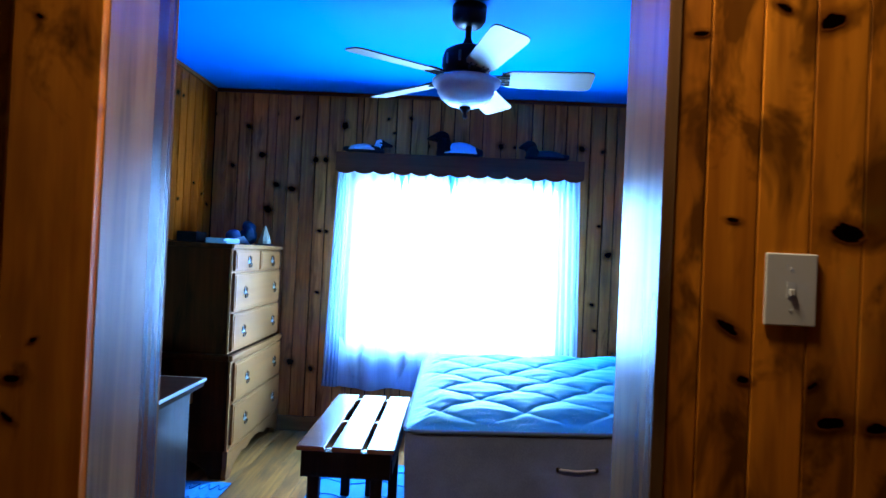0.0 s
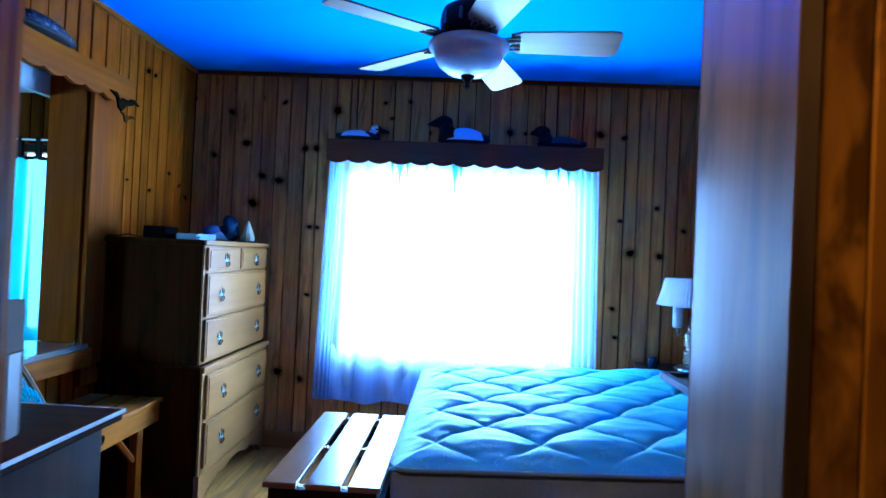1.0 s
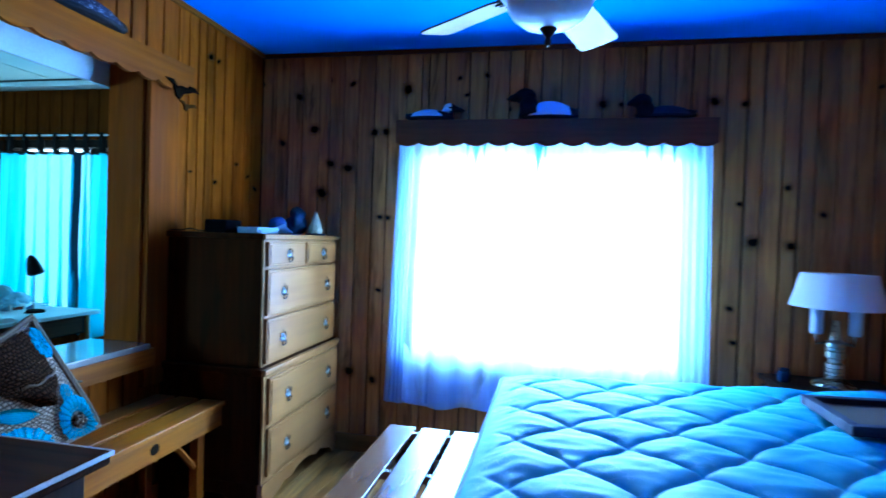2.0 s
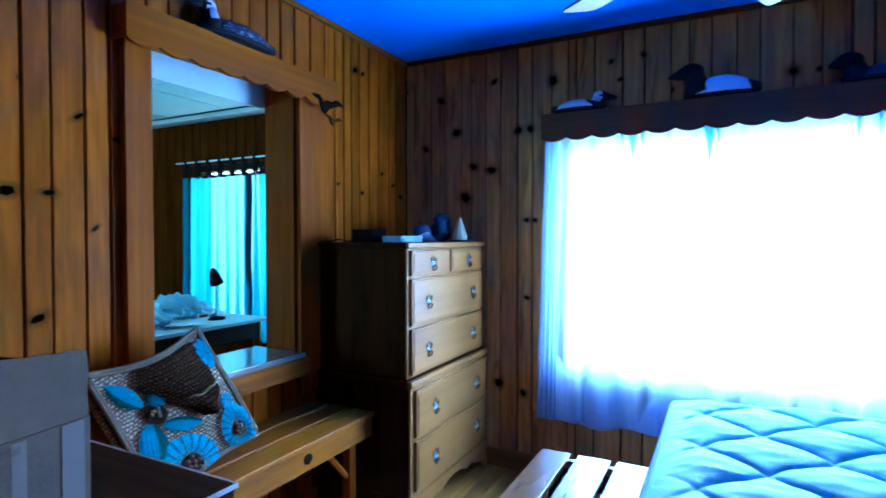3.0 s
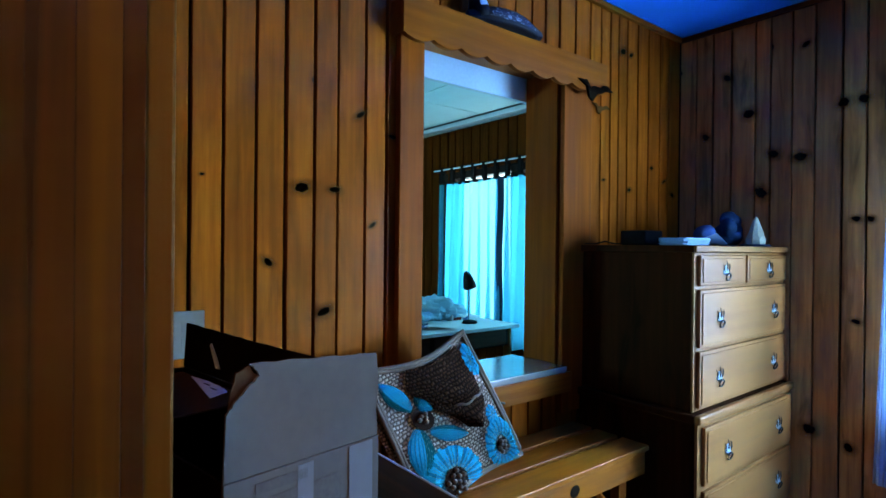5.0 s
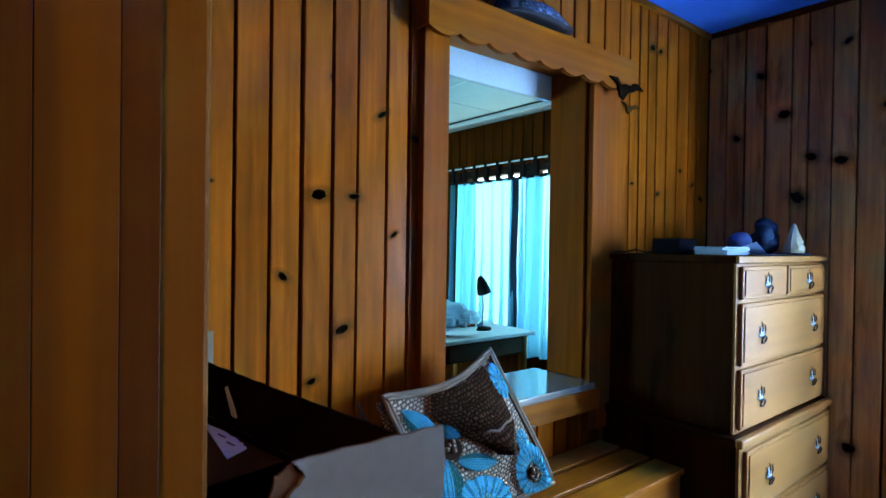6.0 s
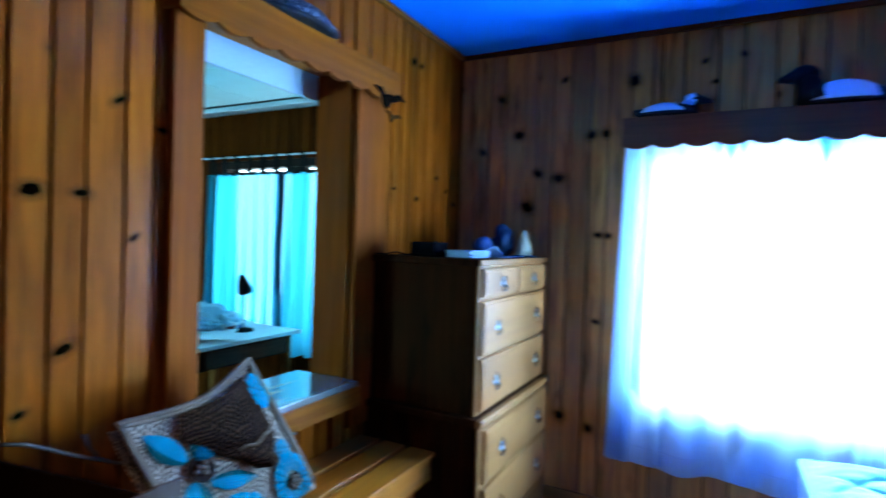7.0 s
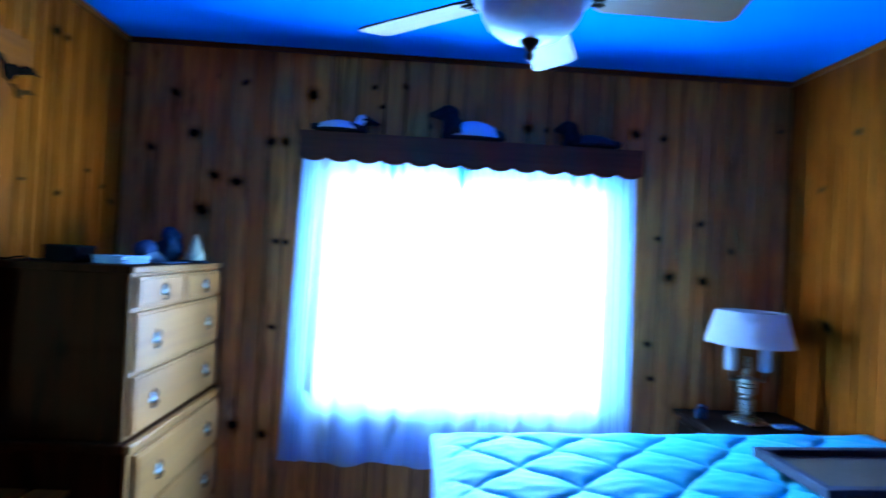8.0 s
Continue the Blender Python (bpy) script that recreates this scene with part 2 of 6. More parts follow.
def knot_shader(name, heart, ring, rim):
    """A dark knot that fades into the board round it, uneven in outline; its object spans about one unit each way."""
    m, n, l, b = mat(name)
    tc = n.new("ShaderNodeTexCoord")
    size = n.new("ShaderNodeVectorMath")
    size.operation = "LENGTH"
    l.new(tc.outputs["Object"], size.inputs[0])
    wob = node(n, "ShaderNodeTexNoise", Scale=1.0, Detail=3.0)
    l.new(coords(n, l, (1.3, 1.0, 1.3)), wob.inputs["Vector"])
    d = math_node(n, l, "ADD", size.outputs["Value"], math_node(n, l, "MULTIPLY", math_node(n, l, "SUBTRACT", wob.outputs["Fac"], 0.5), 0.75))
    l.new(ramp(n, l, d, [(0.66, heart), (0.74, ring), (0.82, ring), (0.95, rim)]), b.inputs["Base Color"])
    b.inputs["Roughness"].default_value = 0.8
    b.inputs["Specular IOR Level"].default_value = 0.0
    l.new(ramp(n, l, d, [(0.0, (1, 1, 1)), (0.74, (1, 1, 1)), (0.84, (0.5, 0.5, 0.5)), (0.999, (0.5, 0.5, 0.5))]), b.inputs["Alpha"])
    fade = math_node(n, l, "MULTIPLY", math_node(n, l, "SUBTRACT", 1.75, d), 1.1, True)
    l.new(math_node(n, l, "MULTIPLY", b.inputs["Alpha"].links[0].from_socket, fade), b.inputs["Alpha"])
    return m


KNOT_SPOT = knot_shader("knot_spot", (0.0022, 0.0007, 0.0003), (0.150, 0.042, 0.006), (0.075, 0.017, 0.002))
KNOT = plain("knot_wood", (0.006, 0.0025, 0.001), 0.85, vary=0.5, scale=120, spec=0.02)
KNOT_RIM = plain("knot_rim", (0.055, 0.015, 0.002), 0.8, vary=0.3, scale=90, spec=0.03)
CEIL = plain("blue_ceiling", (0.0039, 0.1755, 0.7254), 0.7, vary=0.03, relief=0.05, spec=0.06)
FLOOR = wood("floor_board", (0.200, 0.068, 0.012), (0.460, 0.185, 0.042), 0.36, "y", coat=0.08, shade=0.5, grain=0.5, stains=0.7, mauve=(0.075, 0.030, 0.012))
MAPLE = wood("chest_maple", (0.2700, 0.0990, 0.0250), (0.3850, 0.1510, 0.0430), 0.42, "y", coat=0.22, shade=0.15, grain=0.25, spec=0.1, blotch=0.7, stains=0.35, mauve=(0.2000, 0.0736, 0.0192))
# darker maple copy: shade on the chest's sides and top is put into the colour
MAPLE_SHADED = wood("shaded_chest_maple", (0.0230, 0.0052, 0.0011), (0.0500, 0.0120, 0.0027), 0.65, "z", shade=0.1, spec=0.02, grain=0.5, blotch=0.8, smoke=0.7)
DARKWOOD = wood("dark_stained_wood", (0.007, 0.003, 0.002), (0.022, 0.010, 0.006), 0.45, "z", coat=0.02, spec=0.1)
DARKTOP = wood("dark_worn_top", (0.014, 0.0055, 0.002), (0.044, 0.018, 0.007), 0.6, "x", coat=0.02, shade=0.05, spec=0.02)
SLAT = wood("varnished_slat", (0.2042, 0.0760, 0.0320), (0.2877, 0.1160, 0.0528), 0.2, "y", coat=0.8, shade=0.1, spec=0.5, grain=0.35)
LEDGE = wood("glossy_ledge", (0.300, 0.270, 0.240), (0.400, 0.370, 0.340), 0.15, "y", coat=0.95, shade=0.1, spec=0.5, grain=0.35)
DRESSER = wood("dresser_side", (0.026, 0.010, 0.004), (0.056, 0.023, 0.010), 0.4, "z", coat=0.4, shade=0.05, spec=0.1, grain=0.5)
# the backlit window valance's darkness is put into this wood colour
VALANCE_BACKLIT = wood("backlit_valance_wood", (0.0920, 0.0265, 0.0115), (0.1500, 0.0440, 0.0195), 0.55, "x", shade=0.05, grain=0.5, spec=0.08)
VALANCE_W = wood("valance_pine", (0.2318, 0.0474, 0.0030), (0.3605, 0.0851, 0.0059), 0.55, "y", shade=0.05, spec=0.02, grain=0.5, stains=0.3)
SHEER = cloth_sheer("white_sheer", (0.52, 0.73, 0.96), 0.42)
# nearly opaque, so the pleats' dark shading is put into the cloth's colour
PLEAT_SHADE = cloth_sheer("pleat_shade_cloth", (0.10, 0.27, 0.44), 0.10, True)
CYAN = cloth_sheer("turquoise_sheer", (0.05, 0.52, 0.74), 0.17)
HEM = cloth_sheer("sheer_hem", (0.66, 0.80, 1.0), 0.50)
# the header board's blue-white sheen is put into its colour
HEADER_SHEEN = plain("header_sheen_tone", (0.42, 0.56, 0.62), 0.6, vary=0.15)


def quilted_cloth():
    """Pale blue ticking with a faint stitched vine pattern."""
    m, n, l, b = mat("quilted_satin")
    tc = n.new("ShaderNodeTexCoord")
    vine = node(n, "ShaderNodeTexNoise", Scale=17.0, Detail=1.5, Distortion=1.2)
    patch = node(n, "ShaderNodeTexNoise", Scale=9.0, Detail=1.0)
    weave = node(n, "ShaderNodeTexNoise", Scale=260.0, Detail=3.0)
    for t in (vine, patch, weave):
        l.new(tc.outputs["Object"], t.inputs["Vector"])
    line = math_node(n, l, "SUBTRACT", 1.0, math_node(n, l, "MULTIPLY", math_node(n, l, "ABSOLUTE", math_node(n, l, "SUBTRACT", vine.outputs["Fac"], 0.5)), 48.0), True)
    line = math_node(n, l, "MULTIPLY", line, math_node(n, l, "MULTIPLY", math_node(n, l, "SUBTRACT", patch.outputs["Fac"], 0.46), 9.0, True), True)
    ground = ramp(n, l, weave.outputs["Fac"], [(0.3, (0.042, 0.315, 0.400)), (0.7, (0.060, 0.375, 0.475))])
    l.new(mix(n, l, math_node(n, l, "MULTIPLY", line, 0.45), ground, (0.20, 0.52, 0.68)), b.inputs["Base Color"])
    b.inputs["Roughness"].default_value = 0.5
    b.inputs["Specular IOR Level"].default_value = 0.12
    bump(n, l, b, math_node(n, l, "ADD", weave.outputs["Fac"], line), 0.25, 0.001)
    return m


MATTRESS = quilted_cloth()
TICKING = plain("mattress_side_cloth", (0.1550, 0.2150, 0.3900), 0.75, vary=0.25, scale=90, relief=0.25, spec=0.2)
STRAP = plain("frayed_straw", (0.085, 0.060, 0.042), 0.9, vary=0.4, scale=120, spec=0.02)
PIPING = plain("mattress_piping", (0.11, 0.20, 0.30), 0.7, vary=0.15, scale=90, relief=0.25, spec=0.1)
BLACK = plain("black_paint", (0.006, 0.005, 0.006), 0.6, vary=0.4, spec=0.08)
MATT_BLACK = plain("matt_black", (0.003, 0.003, 0.004), 0.9, vary=0.3, spec=0.01)
WHITE = plain("old_white_paint", (0.4500, 0.4950, 0.5580), 0.55, vary=0.12)
SLATE = plain("slate_blue_paint", (0.020, 0.025, 0.042), 0.7, vary=0.6, scale=90, spec=0.12)
BRONZE = plain("oil_bronze", (0.014, 0.010, 0.010), 0.5, metal=0.2, vary=0.3, spec=0.15)
BLADE = wood("varnished_blade", (0.200, 0.100, 0.050), (0.270, 0.145, 0.078), 0.4, "x", coat=0.20, shade=0.05, spec=0.3, grain=0.4, blotch=0.2)
BLADE_EDGE = plain("blade_edge", (0.04, 0.028, 0.025), 0.5)
PEWTER = plain("pewter", (0.10, 0.10, 0.10), 0.45, metal=0.3, vary=0.25)
CARD = plain("grey_cardboard", (0.0800, 0.0600, 0.0450), 0.85, vary=0.14, scale=25, spec=0.04)
# near-black cardboard copy: the shade inside the box is put into the colour
CARD_SHADED = plain("shaded_cardboard", (0.007, 0.003, 0.0016), 0.95, vary=0.3, spec=0.01)
CARD_BROWN = plain("torn_brown_cardboard", (0.055, 0.020, 0.008), 0.9, vary=0.35, scale=60, spec=0.02)
PAPER = plain("paper", (0.24, 0.36, 0.48), 0.7, vary=0.06, spec=0.2)
DESK_PAPER = plain("desk_paper", (0.80, 0.84, 0.86), 0.7, vary=0.08, spec=0.2)
OUTLET_BEIGE = plain("beige_plastic", (0.20, 0.15, 0.10), 0.5, vary=0.1, relief=0.03, spec=0.1)
THIN_PLASTIC = plain("thin_white_plastic", (0.42, 0.74, 0.88), 0.35, vary=0.06, relief=0.05)
PLASTIC = plain("white_plastic", (0.50, 0.52, 0.52), 0.35, vary=0.04, relief=0.02)
TAPE = plain("clear_tape", (0.1040, 0.0864, 0.0760), 0.4, vary=0.1, relief=0.05, spec=0.2)
EDGE = plain("pale_metal_and_edge_glint", (0.36, 0.44, 0.48), 0.5, vary=0.4, scale=80, spec=0.3)
RUBBED = plain("rubbed_cardboard", (0.0704, 0.0512, 0.0384), 0.8, vary=0.35, scale=60, spec=0.1)
BLUE_RUG = plain("blue_rug", (0.0160, 0.1600, 0.4000), 0.9, vary=0.3, scale=50, relief=0.8)
RUG_LINE = plain("rug_line", (0.012, 0.11, 0.28), 0.9, vary=0.3, spec=0.05)
TILE = plain("ceiling_tile_white", (0.46, 0.70, 0.74), 0.75, vary=0.05, scale=80)
TILE_GAP = plain("tile_gap", (0.12, 0.16, 0.17), 0.7)
STRAW = woven("woven_straw", (0.3400, 0.2150, 0.1380), (0.6000, 0.4000, 0.2700))
ROPE = plain("straw_rope", (0.1676, 0.1062, 0.0680), 0.9, vary=0.35, scale=120, relief=0.8, spec=0.03)
BROWN_WEAVE = woven("brown_weave", (0.0350, 0.013, 0.005), (0.0700, 0.027, 0.011))
BROWN = plain("brown_lining", (0.020, 0.009, 0.0045), 0.9, vary=0.4, scale=90, relief=0.6, spec=0.05)
TURQ = plain("turquoise_raffia", (0.0003, 0.205, 0.250), 0.7, vary=0.35, scale=110, relief=0.5, spec=0.0)
GREEN = plain("green_raffia", (0.001, 0.055, 0.050), 0.7, vary=0.35, scale=110, relief=0.5, spec=0.0)
TURQ_DEEP = plain("deep_turquoise_raffia", (0.0003, 0.105, 0.135), 0.7, vary=0.35, scale=110, relief=0.5, spec=0.0)
SHADE = plain("pleated_shade", (0.60, 0.52, 0.47), 0.8, vary=0.04, spec=0.05)
BRASS = plain("aged_brass", (0.36, 0.31, 0.22), 0.28, metal=0.9, vary=0.25)
BEIGE = plain("cream_plastic", (0.30, 0.27, 0.15), 0.6, vary=0.35, scale=60)
DULL_BLUE = plain("dull_blue_cloth", (0.030, 0.060, 0.130), 0.9, vary=0.4, scale=60, relief=0.6, spec=0.03)
TEAL = plain("dark_teal", (0.008, 0.026, 0.050), 0.7, vary=0.5, spec=0.05)


def decoy_paint(name, length, height, patch, flecks=False):
    """Black body with a painted patch on back and sides, by place on the carved body."""
    m, n, l, b = mat(name)
    tc = n.new("ShaderNodeTexCoord")
    sep = n.new("ShaderNodeSeparateXYZ")
    l.new(tc.outputs["Object"], sep.inputs[0])
    chip = node(n, "ShaderNodeTexNoise", Scale=60.0, Detail=4.0)
    l.new(tc.outputs["Object"], chip.inputs["Vector"])
    rough = math_node(n, l, "MULTIPLY", math_node(n, l, "SUBTRACT", chip.outputs["Fac"], 0.5), 0.10)
    s = math_node(n, l, "ADD", math_node(n, l, "MULTIPLY", sep.outputs["X"], 1.0 / length), rough)
    rise = math_node(n, l, "MULTIPLY", sep.outputs["Z"], 1.0 / height)
    front = math_node(n, l, "MULTIPLY", math_node(n, l, "SUBTRACT", math_node(n, l, "SUBTRACT", 0.40, math_node(n, l, "MULTIPLY", rise, 0.22)), s), 50.0, True)
    rear = math_node(n, l, "MULTIPLY", math_node(n, l, "SUBTRACT", s, math_node(n, l, "SUBTRACT", math_node(n, l, "MULTIPLY", rise, 0.08), 0.40)), 50.0, True)
    low = math_node(n, l, "MULTIPLY", math_node(n, l, "SUBTRACT", sep.outputs["Z"], 0.020), 400.0, True)
    fac = math_node(n, l, "MULTIPLY", math_node(n, l, "MULTIPLY", front, rear), low)
    worn = mix(n, l, math_node(n, l, "MULTIPLY", chip.outputs["Fac"], 0.5), patch, tuple(c * 0.7 for c in patch))
    if flecks:
        fleck = node(n, "ShaderNodeTexNoise", Scale=1.0, Detail=2.0, Roughness=0.7)
        stretched = n.new("ShaderNodeVectorMath")
        stretched.operation = "MULTIPLY"
        l.new(tc.outputs["Object"], stretched.inputs[0])
        stretched.inputs[1].default_value = (60.0, 110.0, 160.0)
        l.new(stretched.outputs[0], fleck.inputs["Vector"])
        worn = mix(n, l, math_node(n, l, "MULTIPLY", math_node(n, l, "SUBTRACT", fleck.outputs["Fac"], 0.57), 12.0, True), worn, (0.30, 0.34, 0.40))
    l.new(mix(n, l, fac, (0.006, 0.006, 0.009), worn), b.inputs["Base Color"])
    b.inputs["Roughness"].default_value = 0.6
    b.inputs["Specular IOR Level"].default_value = 0.1
    return m


def frosted():
    m, n, l, b = mat("frosted_glass")
    b.inputs["Base Color"].default_value = (0.80, 0.82, 0.88, 1)
    b.inputs["Roughness"].default_value = 0.3
    b.inputs["Subsurface Weight"].default_value = 0.25
    b.inputs["Subsurface Radius"].default_value = (0.03, 0.03, 0.03)
    nz = node(n, "ShaderNodeTexNoise", Scale=14.0, Detail=3.0)
    l.new(ramp(n, l, nz.outputs["Fac"], [(0.3, (0.46, 0.58, 0.78)), (0.7, (0.54, 0.66, 0.86))]), b.inputs["Base Color"])
    return m


DESK_DRAWER = wood("desk_drawer", (0.060, 0.024, 0.012), (0.110, 0.046, 0.024), 0.5, "y", shade=0.1, spec=0.1)
PRINT_RED = plain("printed_red", (0.30, 0.055, 0.040), 0.7, vary=0.3, spec=0.1)
PRINT_TAN = plain("printed_tan", (0.34, 0.20, 0.10), 0.7, vary=0.3, spec=0.1)
PRINT_BLUE = plain("printed_blue", (0.05, 0.12, 0.30), 0.7, vary=0.3, spec=0.1)
FROST = frosted()


def pane_glass():
    m, n, l, b = mat("window_glass")
    b.inputs["Base Color"].default_value = (1, 1, 1, 1)
    b.inputs["Roughness"].default_value = 0.0
    b.inputs["Transmission Weight"].default_value = 1.0
    b.inputs["IOR"].default_value = 1.02
    return m


GLASS = pane_glass()

# ---- shape helpers ----


def bm_box(bm, lo, hi, bevel=0.0, segs=2):
    vs = [bm.verts.new((x, y, z)) for x in (lo[0], hi[0]) for y in (lo[1], hi[1]) for z in (lo[2], hi[2])]
    faces = [bm.faces.new([vs[i] for i in f]) for f in ((0, 1, 3, 2), (4, 6, 7, 5), (0, 4, 5, 1), (2, 3, 7, 6), (0, 2, 6, 4), (1, 5, 7, 3))]
    if bevel:
        edges = list({e for f in faces for e in f.edges})
        bmesh.ops.bevel(bm, geom=edges, offset=bevel, segments=segs, profile=0.5, affect="EDGES", clamp_overlap=True)
    return bm


def boxes(*items, bevel=0.0):
    bm = bmesh.new()
    for lo, hi in items:
        bm_box(bm, lo, hi, bevel)
    return bm


def lathe(profile, segs=40, center=(0, 0)):
    """Turned shape about a vertical axis from (radius, height) pairs, bottom to top."""
    bm = bmesh.new()
    rings = []
    for r, z in profile:
        rings.append([bm.verts.new((center[0] + r * math.cos(a), center[1] + r * math.sin(a), z)) for a in (2 * math.pi * i / segs for i in range(segs))])
    for lo, hi in zip(rings, rings[1:]):
        for i in range(segs):
            bm.faces.new((lo[i], lo[(i + 1) % segs], hi[(i + 1) % segs], hi[i]))
    bm.faces.new(list(reversed(rings[0])))
    bm.faces.new(rings[-1])
    return bm


def prism(outline, lo, hi, axis="y"):
    """Extrude an outline of (u, v) pairs from lo to hi along an axis; u, v are the other two axes in order."""
    bm = bmesh.new()
    place = {"x": lambda u, v, w: (w, u, v), "y": lambda u, v, w: (u, w, v), "z": lambda u, v, w: (u, v, w)}[axis]
    a = [bm.verts.new(place(u, v, lo)) for u, v in outline]
    b = [bm.verts.new(place(u, v, hi)) for u, v in outline]
    bm.faces.new(a)
    bm.faces.new(list(reversed(b)))
    for i in range(len(a)):
        j = (i + 1) % len(a)
        bm.faces.new((a[j], a[i], b[i], b[j]))
    bmesh.ops.recalc_face_normals(bm, faces=bm.faces[:])
    return bm


def tube(points, radius, segs=8, closed=False, bm=None):
    bm = bm or bmesh.new()
    pts = [Vector(p) for p in points]
    rings = []
    for i, p in enumerate(pts):
        a = pts[i - 1] if (i or closed) else p
        b = pts[(i + 1) % len(pts)] if (i < len(pts) - 1 or closed) else p
        d = (b - a).normalized()
        u = d.cross(Vector((0, 0, 1)) if abs(d.z) < 0.95 else Vector((1, 0, 0))).normalized()
        w = d.cross(u)
        r = radius[i] if isinstance(radius, (list, tuple)) else radius
        rings.append([bm.verts.new(p + r * (math.cos(t) * u + math.sin(t) * w)) for t in (2 * math.pi * k / segs for k in range(segs))])
    pairs = list(zip(rings, rings[1:])) + ([(rings[-1], rings[0])] if closed else [])
    for lo, hi in pairs:
        for k in range(segs):
            bm.faces.new((lo[k], lo[(k + 1) % segs], hi[(k + 1) % segs], hi[k]))
    if not closed:
        bm.faces.new(list(reversed(rings[0])))
        bm.faces.new(rings[-1])
    return bm


def sheet(nu, nv, place):
    bm = bmesh.new()
    vs = [[bm.verts.new(place(i / nu, j / nv)) for j in range(nv + 1)] for i in range(nu + 1)]
    for i in range(nu):
        for j in range(nv):
            bm.faces.new((vs[i][j], vs[i + 1][j], vs[i + 1][j + 1], vs[i][j + 1]))
    return bm


def blob(bm, center, radii, segs=14, rings=9):
    m = Matrix.Translation(center) @ Matrix.Diagonal((*radii, 1))
    return bmesh.ops.create_uvsphere(bm, u_segments=segs, v_segments=rings, radius=1.0, matrix=m)["verts"]


def mesh_of(name, bm, materials, smooth=False):
    bmesh.ops.recalc_face_normals(bm, faces=bm.faces[:])
    data = bpy.data.meshes.new(name)
    bm.to_mesh(data)
    bm.free()
    for m in materials if isinstance(materials, (list, tuple)) else [materials]:
        data.materials.append(m)
    if smooth:
        data.shade_smooth()
    return data


def thing(name, at, label, category, group="", kind=""):
    ob = new(name)
    ob.empty_display_size = 0.05
    ob.location = at
    return tagged(ob, label, category, group, kind)


def part(name, bm, material, parent, label="", smooth=False, at=None, rot=None):
    ob = new(name, mesh_of(name, bm, material, smooth))
    ob.parent = parent
    if at is not None:
        ob.location = at
    if rot is not None:
        ob.rotation_euler = rot
    return tagged(ob, label)


def solid(name, bm, material, label, category, group="", kind="", smooth=False, at=(0, 0, 0)):
    ob = new(name, mesh_of(name, bm, material, smooth))
    ob.location = at
    return tagged(ob, label, category, group, kind)

# ---- structure: walls, floor, ceiling ----
WEST, EAST, NORTH, SOUTH, HALL_Y, TOP = -1.336, 1.97, 4.247, 1.608, 1.415, 2.30
WX0, WX1, WZ0, WZ1 = -0.36, 1.06, 0.60, 1.71          # bedroom window opening
OY0, OY1, OZ0, OZ1 = 2.598, 3.296, 0.76, 1.96         # opening to the next room
JX0, JX1, JZ = -0.229, 0.657, 2.05                    # doorway
NEXT_N, NEXT_TOP, NEXT_W = 4.27, 2.165, -4.6
LAYER = 0.018                                         # thickness of the wall boards


def wall_with_hole(name, label, horizontal, u0, u1, v0, v1, top, hole=None):
    """A slab along x (horizontal) or y, from v0 to v1 in thickness, with one opening through it."""
    pieces = [(u0, u1, 0, top)] if not hole else [
        (u0, hole[0], 0, top), (hole[1], u1, 0, top), (hole[0], hole[1], 0, hole[2]), (hole[0], hole[1], hole[3], top)]
    bm = bmesh.new()
    for a, b, c, d in pieces:
        if d - c < 1e-4:
            continue
        bm_box(bm, (a, v0, c) if horizontal else (v0, a, c), (b, v1, d) if horizontal else (v1, b, d))
    return solid(name, bm, GROOVE, label, "wall", kind="structure")


wall_north = wall_with_hole("wall_north", "knotty pine board wall around the bright curtained window", True, -1.36, EAST + 0.1, NORTH + LAYER, NORTH + 0.15, TOP, (WX0, WX1, WZ0, WZ1))
wall_west = wall_with_hole("wall_west", "varnished knotty pine board wall with an opening to the next room", False, SOUTH - 0.1, NORTH + LAYER - 0.003, -1.50, WEST - LAYER, TOP, (OY0, OY1, OZ0 - 0.026, OZ1))
wall_east = wall_with_hole("wall_east", "varnished knotty pine board wall behind the bed head", False, SOUTH, NORTH + LAYER - 0.003, EAST + LAYER, EAST + 0.1, TOP)
wall_south = wall_with_hole("wall_south", "knotty pine board wall between hall and bedroom around the doorway", True, -1.354, EAST + 0.1, HALL_Y + LAYER, SOUTH - LAYER, TOP, (JX0 - 0.02, JX1 + 0.02, 0, JZ))
solid("ceiling", boxes(((-1.50, SOUTH - 0.19, TOP + 0.002), (EAST + 0.1, NORTH + 0.15, TOP + 0.07))), CEIL, "smooth blue bedroom ceiling", "ceiling", kind="structure")
sub = solid("floor", boxes(((-1.36, -1.1, -0.1), (EAST + 0.1, NORTH + 0.1, -0.016))), GROOVE, "worn yellow-brown wooden plank floor", "floor", kind="structure")

# crown trim and baseboards
solid("trim", boxes(((WEST + 0.001, NORTH - 0.018, TOP - 0.022), (EAST - 0.001, NORTH - 0.001, TOP))), VALANCE_BACKLIT, "thin dark wood strip under the ceiling, window side", "trim", kind="structure")
solid("trim", boxes(((WEST + 0.001, SOUTH + 0.02, TOP - 0.022), (WEST + 0.018, NORTH - 0.019, TOP))), PINE_Y, "thin pine strip under the ceiling along the opening side", "trim", kind="structure")
solid("trim", boxes(((EAST - 0.018, SOUTH + 0.02, TOP - 0.022), (EAST - 0.001, NORTH - 0.019, TOP))), PINE_Y, "thin pine strip under the ceiling behind the bed", "trim", kind="structure")
solid("baseboard", boxes(((WEST + 0.02, NORTH - 0.016, 0.001), (EAST - 0.02, NORTH - 0.001, 0.10)), bevel=0.003), PINE_X, "plain pine baseboard below the window", "baseboard", kind="structure")
